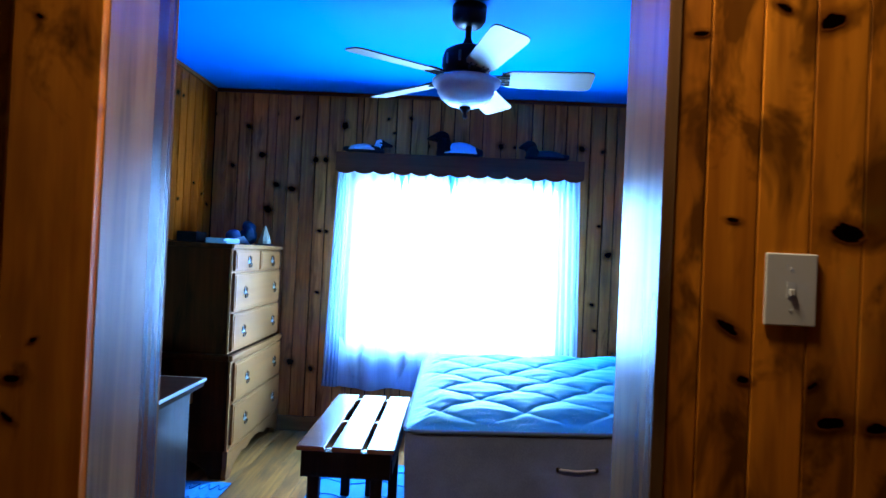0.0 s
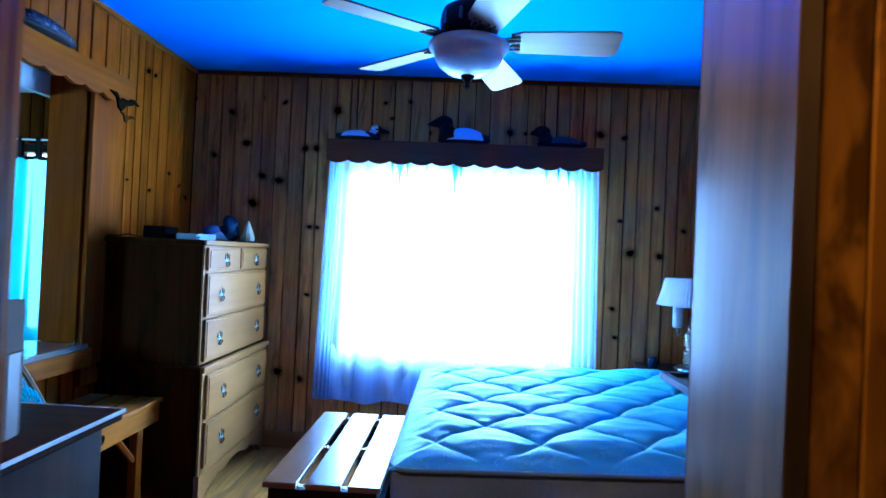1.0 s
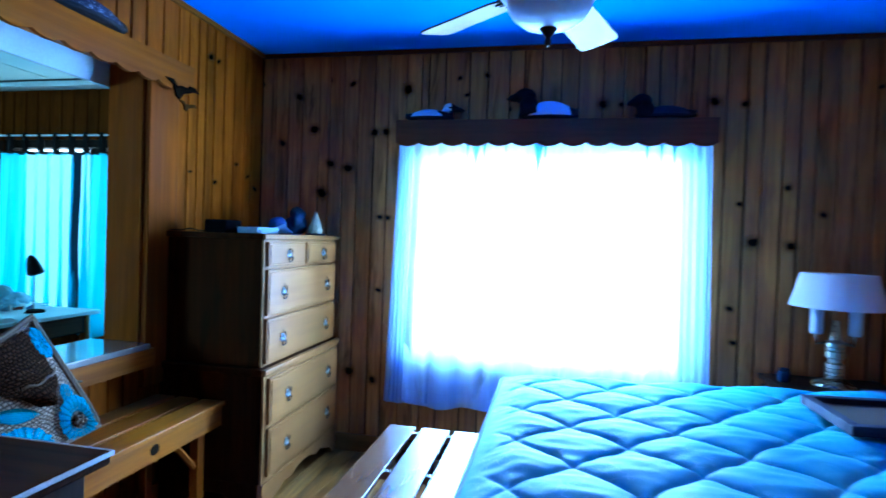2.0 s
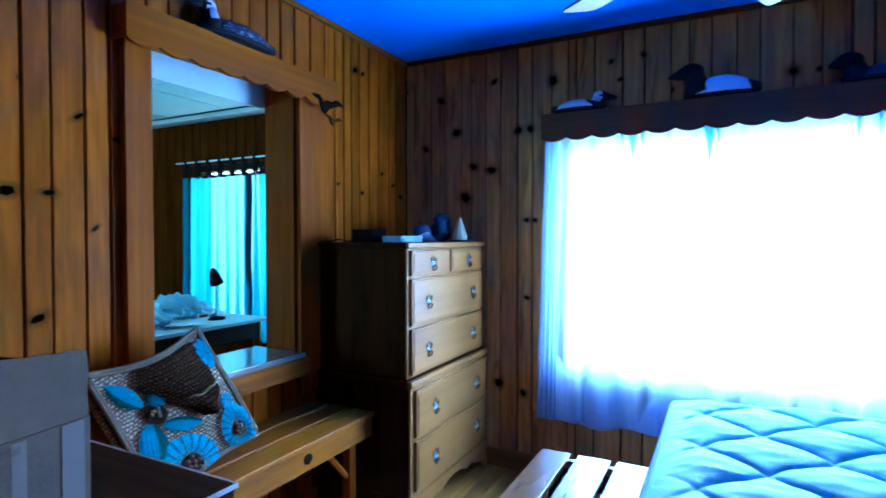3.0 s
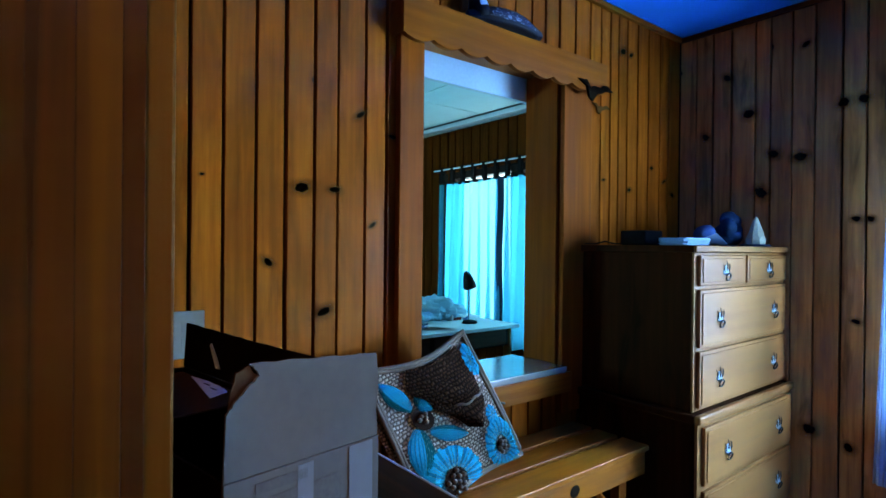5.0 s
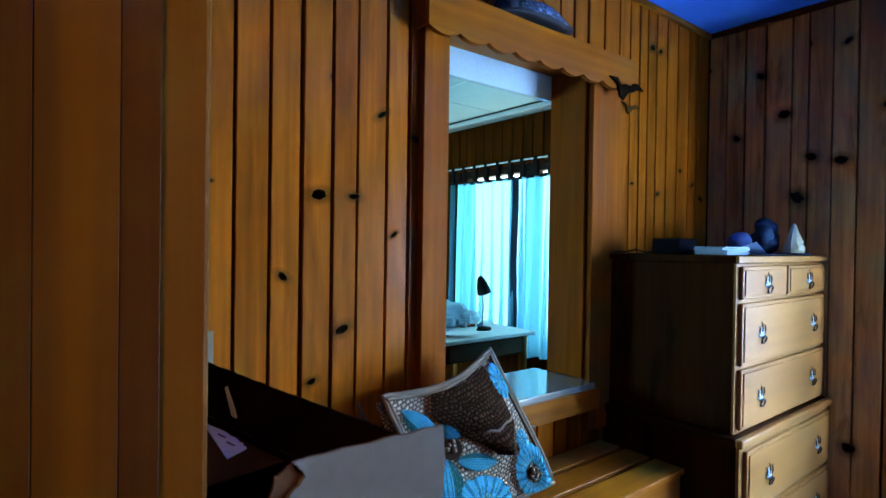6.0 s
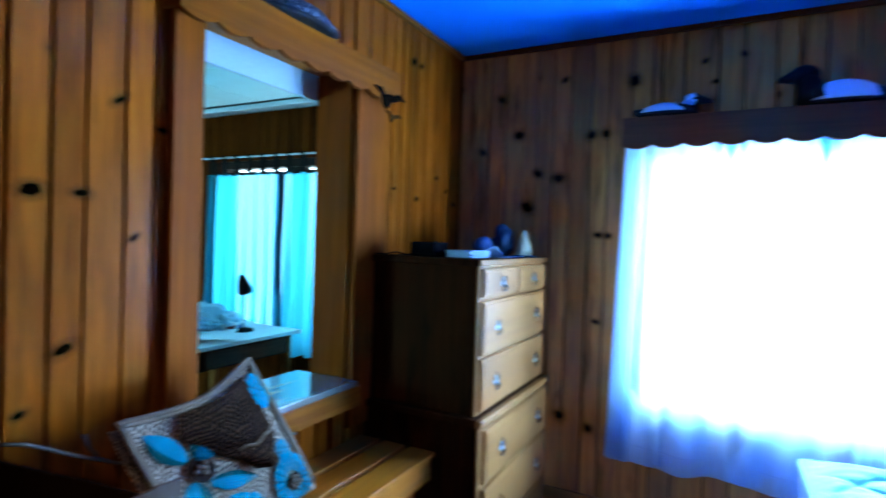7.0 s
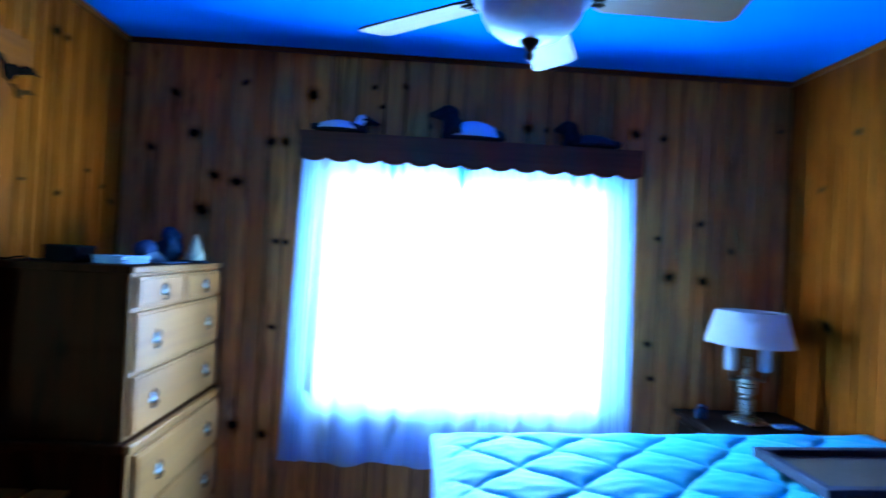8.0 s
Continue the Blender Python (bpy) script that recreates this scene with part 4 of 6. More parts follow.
# ---- bird decoys on the valances ----


def decoy(name, at, length, height, flip, body_mat, patch_mat, cheek, label, head_up=0.0, turn=0.0, big=1.0, bill=1.0):
    """One carved bird: hull-shaped body, neck, head and bill in a single mesh."""
    bm = bmesh.new()
    n, k = 40, 20
    rings = []
    for i in range(n + 1):
        s = i / n
        w = 0.001 + 0.062 * math.sin(math.pi * min(1, s * 0.96 + 0.03)) ** 0.55
        top = height * (0.08 + 0.92 * math.sin(math.pi * (0.05 + 0.88 * s ** 0.95)) ** 0.9)
        lift = 0.018 * max(0, (0.15 - s) / 0.15)
        ring = []
        for j in range(k):
            a = 2 * math.pi * j / k
            zz = math.sin(a)
            ring.append(bm.verts.new(((s - 0.5) * length, w * math.cos(a), lift + (top if zz > 0 else 0.012) * zz + 0.012)))
        rings.append(ring)
    for a, b in zip(rings, rings[1:]):
        for j in range(k):
            bm.faces.new((a[j], a[(j + 1) % k], b[(j + 1) % k], b[j]))
    bm.faces.new(list(reversed(rings[0])))
    bm.faces.new(rings[-1])
    for f in bm.faces:
        c = f.calc_center_median()
        s = c.x / length + 0.5
        f.material_index = 1
    neck = (length * (0.36 if big < 1.2 else 0.33), 0, height * 0.80)
    head = (length * 0.40, 0, height * 1.28 + head_up)
    old = set(bm.faces)
    tube([(neck[0] - 0.01, 0, height * 0.3), neck, (head[0] - 0.004, 0, head[2])], [0.044 * big, 0.036 * big, 0.026 * big], 12, bm=bm)
    blob(bm, head, (0.038 * big, 0.028 * big, 0.030 * big))
    tube([(head[0] + 0.022 * big, 0, head[2]), (head[0] + (0.022 + 0.033 * bill) * big, 0, head[2] - 0.008), (head[0] + (0.022 + 0.060 * bill) * big, 0, head[2] - 0.013)], [0.021 * big, 0.013 * big, 0.006], 8, bm=bm)
    for f in set(bm.faces) - old:
        f.material_index = 0
        c = f.calc_center_median()
        if cheek and (c - Vector(head)).length < 0.04 and abs(c.y) > 0.012 and c.x < head[0] + 0.008:
            f.material_index = 2
    ob = new(name, mesh_of(name, bm, [body_mat, decoy_paint("decoy_paint", length, height, patch_mat, turn != 0.0), WHITE], smooth=True))
    ob.matrix_world = pose(*at, 0, 0, turn) @ Matrix.Diagonal((-1 if flip else 1, 1, 1, 1))
    return tagged(ob, label, "decoy", "duck decoys")


decoy("duck_decoy", (-0.295, 4.185, 1.884), 0.27, 0.055, False, BLACK, (0.42, 0.50, 0.58), True, "low carved duck decoy, white sides and black-and-white head")
decoy("duck_decoy", (0.345, 4.185, 1.884), 0.31, 0.092, True, BLACK, (0.42, 0.50, 0.58), False, "large carved duck decoy with white back and black head", head_up=0.012, big=1.45, bill=0.75)
decoy("duck_decoy", (0.925, 4.185, 1.884), 0.29, 0.060, True, BLACK, (0.022, 0.028, 0.045), False, "dark slate carved duck decoy", head_up=0.018, big=1.3, bill=0.55)
decoy("duck_decoy", (-1.285, 2.935, 1.989), 0.36, 0.070, True, BLACK, (0.022, 0.028, 0.045), True, "dark speckled duck decoy with white cheek on the pine valance", head_up=0.01, turn=90)

# ---- chest of drawers ----


def drawer_pull():
    """A pale cast plate with upright flame-like prongs and a dark round bail hung below."""
    bm = bmesh.new()
    blob(bm, (0.001, 0, 0.004), (0.004, 0.023, 0.014), 12, 8)
    blob(bm, (0.001, 0, 0.018), (0.003, 0.010, 0.010), 10, 6)
    blob(bm, (0.007, 0.010, -0.006), (0.005, 0.0035, 0.0045), 8, 6)
    blob(bm, (0.007, -0.010, -0.006), (0.005, 0.0035, 0.0045), 8, 6)
    for f in bm.faces:
        f.material_index = 0
    plate = set(bm.faces)
    for side, tall in ((-1, 0.034), (0, 0.044), (1, 0.034)):
        tube([(0.003, side * 0.014, 0.004), (0.005, side * 0.023, 0.4 * tall), (0.004, side * 0.021 + 0.002, 0.72 * tall), (0.002, side * 0.027, tall)], [0.0028, 0.0026, 0.0020, 0.0007], 6, bm=bm)
    ring = [(0.010 + 0.003 * math.sin(t), 0.0165 * math.cos(t), -0.015 + 0.013 * math.sin(t)) for t in (2 * math.pi * i / 16 for i in range(16))]
    tube(ring, 0.0032, 6, True, bm=bm)
    for f in bm.faces:
        if f not in plate:
            f.material_index = 1
    return mesh_of("pull", bm, [EDGE, BRONZE], True)


PULL = drawer_pull()


def drawer(chest, x, y0, y1, z0, z1, pulls):
    """A lipped drawer front that looks towards +x; local to its own centre."""
    cy, cz = (y0 + y1) / 2, (z0 + z1) / 2
    hw2, hh2 = (y1 - y0) / 2, (z1 - z0) / 2
    bm = boxes(((0, -hw2, -hh2), (0.014, hw2, hh2)), ((0.0141, -hw2 + 0.012, -hh2 + 0.012), (0.018, hw2 - 0.012, hh2 - 0.012)), bevel=0.003)
    d = part("drawer", bm, MAPLE, chest, at=(x, cy, cz))
    for py in pulls:
        ob = new("pull", PULL)
        ob.parent, ob.location = d, (0.0182, py - cy, -0.010)
        tagged(ob, "pewter plate pull with prongs and a dark bail")


def chest():
    c = thing("chest_of_drawers", (0, 0, 0), "tall maple chest-on-chest with six drawers, half in shadow", "chest of drawers")
    xb = WEST + 0.012
    # sides and top take the shaded maple, the front the pale one
    part("upper_case", boxes(((xb, 3.428, 0.655), (-0.846, 4.225, 1.216)), bevel=0.003), [MAPLE_SHADED], c)
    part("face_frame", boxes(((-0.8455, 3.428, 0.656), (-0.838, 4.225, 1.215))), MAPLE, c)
    part("top", boxes(((xb - 0.004, 3.412, 1.217), (-0.8345, 4.236, 1.241)), bevel=0.002), MAPLE_SHADED, c, "chest top in shaded maple colour")
    part("top_edge", boxes(((-0.834, 3.412, 1.217), (-0.822, 4.236, 1.241)), bevel=0.005), MAPLE, c, "pale moulded front edge")
    part("waist_moulding", boxes(((-0.8205, 3.398, 0.622), (-0.796, 4.240, 0.654)), bevel=0.008), MAPLE, c)
    part("side_moulding", boxes(((xb, 3.400, 0.623), (-0.821, 4.238, 0.653)), bevel=0.006), MAPLE_SHADED, c)
    part("lower_case", boxes(((xb, 3.412, 0.145), (-0.822, 4.236, 0.621)), bevel=0.003), MAPLE_SHADED, c)
    part("face_frame", boxes(((-0.8215, 3.412, 0.146), (-0.812, 4.236, 0.620))), MAPLE, c)
    drawer(c, -0.8375, 3.447, 3.810, 1.098, 1.206, [3.628])
    drawer(c, -0.8375, 3.826, 4.208, 1.098, 1.206, [4.017])
    drawer(c, -0.8375, 3.447, 4.208, 0.880, 1.084, [3.585, 4.070])
    drawer(c, -0.8375, 3.447, 4.208, 0.668, 0.866, [3.585, 4.070])
    drawer(c, -0.8115, 3.440, 4.214, 0.404, 0.608, [3.600, 4.060])
    drawer(c, -0.8115, 3.440, 4.214, 0.172, 0.386, [3.600, 4.060])
    apron = [(3.412, 0.145), (4.236, 0.145), (4.236, 0.0), (4.185, 0.0), (4.165, 0.035), (4.13, 0.055), (4.08, 0.062), (4.04, 0.085), (3.96, 0.075), (3.90, 0.098), (3.824, 0.106),
             (3.75, 0.098), (3.69, 0.075), (3.61, 0.085), (3.57, 0.062), (3.52, 0.055), (3.485, 0.035), (3.465, 0.0), (3.405, 0.0), (3.400, 0.02), (3.412, 0.06)]
    part("scalloped_apron", prism(apron, -0.830, -0.806, "x"), MAPLE, c, "carved scalloped apron with bracket feet")
    part("side_bracket", prism([(-0.831, 0.145), (-0.831, 0.0), (-0.90, 0.0), (-0.93, 0.05), (-1.0, 0.09), (-1.15, 0.09), (-1.24, 0.05), (-1.27, 0.0), (xb, 0.0), (xb, 0.145)], 3.412, 3.430, "y"), MAPLE_SHADED, c)
    return c


chest()

# things on the chest
radio = thing("small_radio", (-1.12, 3.555, 1.242), "small black box with a cord on the chest", "radio")
part("case", boxes(((-0.055, -0.065, 0.0), (0.055, 0.065, 0.058)), bevel=0.006), MATT_BLACK, radio)
part("cord", tube([(-0.05, -0.04, 0.006), (-0.07, -0.08, 0.004), (-0.10, -0.10, 0.014), (-0.14, -0.11, 0.004), (-0.19, -0.12, 0.004)], 0.003, 6), BLACK, radio)
papers = thing("paper_stack", (-0.965, 3.60, 1.242), "slumped stack of white papers on the chest", "papers")
for i in range(6):
    a = random.Random(i).uniform(-7, 7)
    part("sheet", boxes(((-0.058, -0.075, 0.0005 + 0.0048 * i), (0.058, 0.075, 0.0048 + 0.0048 * i)), bevel=0.0008), PAPER, papers, rot=(0, 0, radians(a - 8)))
part("leaflet", sheet(8, 4, lambda u, v: ((u - 0.5) * 0.12 + 0.02, (v - 0.5) * 0.10 + 0.145, 0.004 + 0.045 * (1 - v) * u)), PAPER, papers)
loose = solid("loose_paper", sheet(8, 4, lambda u, v: ((u - 0.5) * 0.09, (v - 0.5) * 0.20, 0.002 + 0.004 * u * v)), PAPER, "loose white paper lying on the chest", "paper", at=(-0.885, 3.83, 1.242))


def lumpy(bm, center, radii, seed, amount=0.18):
    vs = blob(bm, center, radii, 20, 14)
    for v in vs:
        d = v.co - Vector(center)
        v.co += d * amount * noise.noise(v.co * 26 + Vector((seed, seed, 0)))


bm = bmesh.new()
lumpy(bm, (0, 0, 0.050), (0.055, 0.070, 0.053), 2, 0.3)
lumpy(bm, (0.0, 0.015, 0.105), (0.042, 0.048, 0.045), 7, 0.3)
lumpy(bm, (0.02, -0.045, 0.075), (0.030, 0.035, 0.040), 17, 0.3)
solid("soft_toy", bm, TEAL, "dark blue shapeless plush lump on the chest", "soft toy", smooth=True, at=(-0.985, 4.02, 1.243))
bm = bmesh.new()
lumpy(bm, (0, 0, 0.045), (0.045, 0.055, 0.046), 12, 0.12)
solid("folded_cloth", bm, DULL_BLUE, "dull blue folded cloth on the chest", "cloth", smooth=True, at=(-1.03, 3.90, 1.243))
shell = thing("stone_ornament", (-0.885, 4.045, 1.242), "small pointed cream stone ornament on the chest", "ornament")
bm = bmesh.new()
rows = [(0.0, 0.036, 0.046), (0.018, 0.040, 0.050), (0.045, 0.031, 0.040), (0.078, 0.019, 0.024), (0.108, 0.008, 0.010), (0.118, 0.003, 0.004)]
rings = []
for k, (z, rx, ry) in enumerate(rows):
    rings.append([bm.verts.new((rx * math.cos(a) * (1 + 0.22 * noise.noise(Vector((a, k * 0.7, 2)))), ry * math.sin(a) * (1 + 0.22 * noise.noise(Vector((a, k * 0.7, 5)))) + 0.006 * k / 5, 0.009 + z)) for a in (2 * math.pi * i / 9 for i in range(9))])
for lo, hi in zip(rings, rings[1:]):
    for i in range(9):
        bm.faces.new((lo[i], lo[(i + 1) % 9], hi[(i + 1) % 9], hi[i]))
bm.faces.new(list(reversed(rings[0])))
bm.faces.new(rings[-1])
part("body", bm, BEIGE, shell)
part("base", lathe([(0.058, 0.0005), (0.060, 0.006), (0.052, 0.009)], 20), TEAL, shell, smooth=True)

# ---- pine slat bench under the opening ----


def pine_bench():
    b = thing("slatted_bench", (0, 0, 0), "low pine slatted bench with diagonal braces below the opening", "bench")
    y0, y1, top = 2.12, 3.385, 0.512
    for i, (a, c) in enumerate(((-1.085, -0.975), (-1.205, -1.105), (-1.318, -1.225))):
        part("slat", boxes(((a, y0, top - 0.02), (c, y1, top)), bevel=0.004), PINE_Y, b)
    part("apron", boxes(((-1.005, y0 + 0.02, top - 0.105), (-0.985, y1 - 0.01, top - 0.021)), bevel=0.003), PINE_Y, b, "pine front rail with a dark knot")
    part("apron", boxes(((-1.31, y0 + 0.02, top - 0.105), (-1.29, y1 - 0.01, top - 0.021)), bevel=0.003), PINE_Y, b)
    for y in (y0 + 0.10, y1 - 0.115):
        part("cleat", boxes(((-1.289, y - 0.02, top - 0.062), (-1.006, y + 0.02, top - 0.021)), bevel=0.002), PINE_X, b)
        part("leg", boxes(((-1.045, y - 0.022, 0.0), (-1.007, y + 0.022, top - 0.063)), bevel=0.003), PINE_PLAIN, b)
        part("leg", boxes(((-1.288, y - 0.022, 0.0), (-1.25, y + 0.022, top - 0.063)), bevel=0.003), PINE_PLAIN, b)
        s = 1 if y < 2.7 else -1
        part("brace", tube([(-1.026, y + s * 0.02, 0.27), (-1.026, y + s * 0.15, top - 0.10)], 0.013, 6), PINE_PLAIN, b)
    part("knot", prism([(2.969 + 0.024 * math.cos(t), 0.452 + 0.020 * math.sin(t)) for t in (2 * math.pi * i / 14 for i in range(14))], -0.9855, -0.984, "x"), KNOT, b)
    return b


pine_bench()

# ---- woven bag on the bench ----


def bag():
    g = thing("woven_bag", (0, 0, 0), "floppy straw tote bag with turquoise raffia flowers on the bench", "bag")
    TL, TR, BR, BL = Vector((0, 2.295, 0.880)), Vector((0, 2.660, 0.955)), Vector((0, 2.805, 0.585)), Vector((0, 2.425, 0.515))

    def face(u, v):
        lo, hi = BL.lerp(BR, u), TL.lerp(TR, u)
        p = lo.lerp(hi, v)
        p.z += 0.030 * (u - 0.5) ** 2 * 4 * v - 0.02 * v
        p.z = max(p.z, 0.515)
        p.x = -1.075 - 0.10 * v + 0.030 * math.sin(math.pi * u) * math.sin(math.pi * v) + 0.012 * math.sin(7 * u + 4 * v)
        return p

    def back(u, v):
        p = face(u, v)
        p.x -= 0.03 + 0.03 * math.sin(math.pi * v)
        p.z -= 0.025 * v
        return p
    part("front_panel", sheet(30, 30, lambda u, v: face(u, v)), STRAW, g, smooth=True)
    part("back_panel", sheet(20, 20, lambda u, v: back(1 - u, v)), STRAW, g, smooth=True)
    rim = [face(0, 1 - i / 20) for i in range(21)] + [face(i / 20, 0) for i in range(1, 21)] + [face(1, i / 20) for i in range(1, 21)] + [face(1 - i / 20, 1) for i in range(1, 20)]
    rim = [p + Vector((0.004, 0, 0)) for p in rim]
    part("rope_edge", tube(rim, 0.0075, 7, True), ROPE, g, "thick braided straw edge", smooth=True)
    part("braided_band", tube([p + Vector((0.002, 0, 0)) + (face(0.5, 0.45) - p) * 0.045 for p in rim], 0.0055, 6, True), ROPE, g, "inner row of the braided edge", smooth=True)
    outline = [(0.02, 0.36, 0.86), (0.18, 0.28, 0.90), (0.34, 0.40, 0.87), (0.46, 0.54, 0.86), (0.58, 0.62, 0.74)]

    def lining(u, v, lo, hi, lift):
        """The folded-out lining between two heights below the bag's mouth."""
        w = lo + (hi - lo) * (1 - v)
        for (wa, la, ra), (wb, lb, rb) in zip(outline, outline[1:]):
            if w <= wb or wb == outline[-1][0]:
                k = min(1.0, max(0.0, (w - wa) / (wb - wa)))
                break
        x0, x1 = la + (lb - la) * k, ra + (rb - ra) * k
        return face(x0 + (x1 - x0) * u, 1 - w) + Vector((0.010 + lift * math.sin(math.pi * u) * (0.5 + 0.5 * math.sin(5 * v + 2 * u)), 0, 0))
    part("lining_flap", sheet(18, 14, lambda u, v: lining(u, v, 0.03, 0.36, 0.018)), BROWN_WEAVE, g, "dark brown lining folded out", smooth=True)
    part("lining_fold", sheet(18, 10, lambda u, v: lining(u, v, 0.33, 0.58, 0.036)), BROWN_WEAVE, g, smooth=True)
    part("lining_seam", tube([lining(0.25 + 0.72 * i / 14, 0.0, 0.03, 0.355, 0.02) + Vector((0.020, 0, 0.004 * math.sin(i))) for i in range(15)], 0.0035, 6), ROPE, g, "straw seam across the lining", smooth=True)

    def on_bag(u, v, lift):
        return face(min(0.985, max(0.015, u)), min(0.985, max(0.0, v))) + Vector((lift, 0, 0))

    def petal(root, tip, wide, green, deep=False):
        """A leaf of raffia strands laid side by side from root to tip."""
        du, dv = (tip[0] - root[0]) * 0.38, (tip[1] - root[1]) * 0.41
        long = math.hypot(du, dv)
        pu, pv = -dv / long * wide / 0.38, du / long * wide / 0.41
        bm = bmesh.new()
        strands, steps = 20, 8
        for k in range(strands):
            rows = []
            for i in range(steps + 1):
                t = i / steps
                swell = math.sin(math.pi * min(1.0, 0.06 + 0.92 * t)) ** 0.75
                row = []
                for e in (0.03, 0.97):
                    q = 2 * (k + e) / strands - 1
                    row.append(bm.verts.new(on_bag(root[0] + (tip[0] - root[0]) * t + pu * q * swell, root[1] + (tip[1] - root[1]) * t + pv * q * swell, 0.009 + 0.004 * swell * (1 - q * q) + 0.0010 * (k % 2))))
                rows.append(row)
            shade = 1 if k / strands > 1 - green else (2 if deep or k % 3 == 1 else 0)
            for lo, hi in zip(rows, rows[1:]):
                bm.faces.new((lo[0], lo[1], hi[1], hi[0])).material_index = shade
        part("petal", bm, [TURQ, GREEN, TURQ_DEEP], g, "turquoise and green raffia petal")

    for root, tip, wide, green, deep in (((0.25, 0.68), (0.09, 0.90), 0.034, 0.35, False), ((0.31, 0.66), (0.43, 0.76), 0.030, 0.3, True), ((0.23, 0.54), (0.10, 0.22), 0.042, 0.42, False), ((0.31, 0.50), (0.60, 0.37), 0.026, 0.30, False)):
        petal(root, tip, wide, green, deep)

    def knots_of_straw(name, u, v, r, count, holder):
        bm = bmesh.new()
        for i in range(count):
            a = 2.4 * i
            rr = r * math.sqrt((i + 0.3) / count)
            q = on_bag(u + rr * math.cos(a) / 0.38, v + rr * math.sin(a) / 0.41, 0.016)
            blob(bm, q, (0.008, 0.0075, 0.0065), 7, 5)
        part(name, bm, [ROPE], holder, "cluster of small straw knots", smooth=True)

    def heart(u, v, r, holder):
        part("flower_bed", sheet(10, 10, lambda p, q: on_bag(u + r * (p * 2 - 1) * math.sqrt(1 - (q * 2 - 1) ** 2 / 2) / 0.38, v + r * (q * 2 - 1) * math.sqrt(1 - (p * 2 - 1) ** 2 / 2) / 0.41, 0.0105)), BROWN, holder, "dark brown heart")

    heart(0.30, 0.60, 0.034, g)
    knots_of_straw("flower_heart", 0.31, 0.61, 0.018, 5, g)
    for u, v, ru, rv, hole, knots in ((0.340, 0.085, 0.106, 0.112, 0.42, 12), (0.855, 0.150, 0.056, 0.094, 0.36, 8), (0.86, 0.415, 0.022, 0.030, 0.06, 0), (0.928, 0.815, 0.028, 0.050, 0.06, 0)):
        bm = bmesh.new()
        count = 56 if knots else 26
        for i in range(count):
            a = 2 * math.pi * i / count
            ragged = 0.95 + 0.09 * random.Random(i).random()
            vs = []
            for k, ww in ((hole, 0.5), ((hole + 1) / 2, 0.8), (ragged, 1.02)):
                for e in (-1, 1):
                    aa = a + e * ww * math.pi / count
                    vs.append(bm.verts.new(on_bag(u + ru * k * math.cos(aa) / 0.38, v + rv * k * math.sin(aa) / 0.41, 0.009 + 0.004 * math.sin(math.pi * (k - hole) / (1 - hole)) * (1 if k < 0.99 else 0) + 0.0012 * (i % 2))))
            for k in range(2):
                f = bm.faces.new((vs[2 * k], vs[2 * k + 1], vs[2 * k + 3], vs[2 * k + 2]))
                f.material_index = 2 if i % 3 == 1 else 0
        fl = part("flower", bm, [TURQ, GREEN, TURQ_DEEP], g, "turquoise raffia flower")
        if knots:
            heart(u, v, ru * 0.42, fl)
            knots_of_straw("flower_heart", u, v, ru * 0.36, knots, fl)
    part("strap", tube([(-1.215, 2.247, 0.873), (-1.218, 2.258, 0.845), (-1.218, 2.28, 0.812), (-1.215, 2.314, 0.791), (-1.19, 2.36, 0.775)], 0.004, 6), STRAP, g, "thin straw carrying strap", smooth=True)
    part("strap", tube([(-1.222, 2.10, 0.898), (-1.222, 2.139, 0.886), (-1.222, 2.176, 0.866), (-1.220, 2.218, 0.841), (-1.20, 2.30, 0.80)], 0.004, 6), STRAP, g, "thin straw carrying strap", smooth=True)
    part("strap_end", tube([(-1.135, 2.730, 0.752), (-1.125, 2.752, 0.748), (-1.118, 2.768, 0.738), (-1.116, 2.782, 0.735)], 0.004, 6), STRAP, g, "frayed straw strap end", smooth=True)
    return g


bag()

# ---- dresser beside the doorway, with a cardboard box ----


def dresser():
    d = thing("low_dresser", (0, 0, 0), "low dark dresser with a worn light-edged top", "dresser")
    x0, x1, y0, y1, top = -1.28, -0.335, 1.640, 2.064, 0.865
    part("carcass", boxes(((x0 + 0.02, y0, 0.06), (x1 - 0.030, y1 - 0.03, top - 0.026)), bevel=0.003), DRESSER, d)
    part("top", boxes(((x0, y0, top - 0.025), (x1 - 0.004, y1 - 0.004, top)), bevel=0.004), DARKTOP, d, "dark worn dresser top")
    # pale strips put the reflection along the top's edges into colour
    part("edge_strip", boxes(((x1 - 0.0035, y0, top - 0.009), (x1, y1, top - 0.001)), bevel=0.001), EDGE, d, "pale strip for the reflection on the edge")
    part("edge_strip", boxes(((x0, y1 - 0.0035, top - 0.008), (x1 - 0.004, y1, top - 0.0005)), bevel=0.001), EDGE, d, "pale strip for the reflection on the edge")
    for i in range(3):
        z0 = 0.10 + i * 0.245
        dr = part("drawer", boxes(((x0 + 0.05, y1 - 0.029, z0), (x1 - 0.06, y1 - 0.012, z0 + 0.225)), bevel=0.004), DARKWOOD, d)
        for px in (-1.05, -0.58):
            part("knob", boxes(((px - 0.015, y1 - 0.0115, z0 + 0.10), (px + 0.015, y1 + 0.008, z0 + 0.125)), bevel=0.004), BRASS, dr)
    for px in (x0 + 0.04, x1 - 0.07):
        for py in (y0 + 0.02, y1 - 0.07):
            part("foot", boxes(((px, py, 0.0), (px + 0.04, py + 0.04, 0.059)), bevel=0.003), DARKWOOD, d)


dresser()


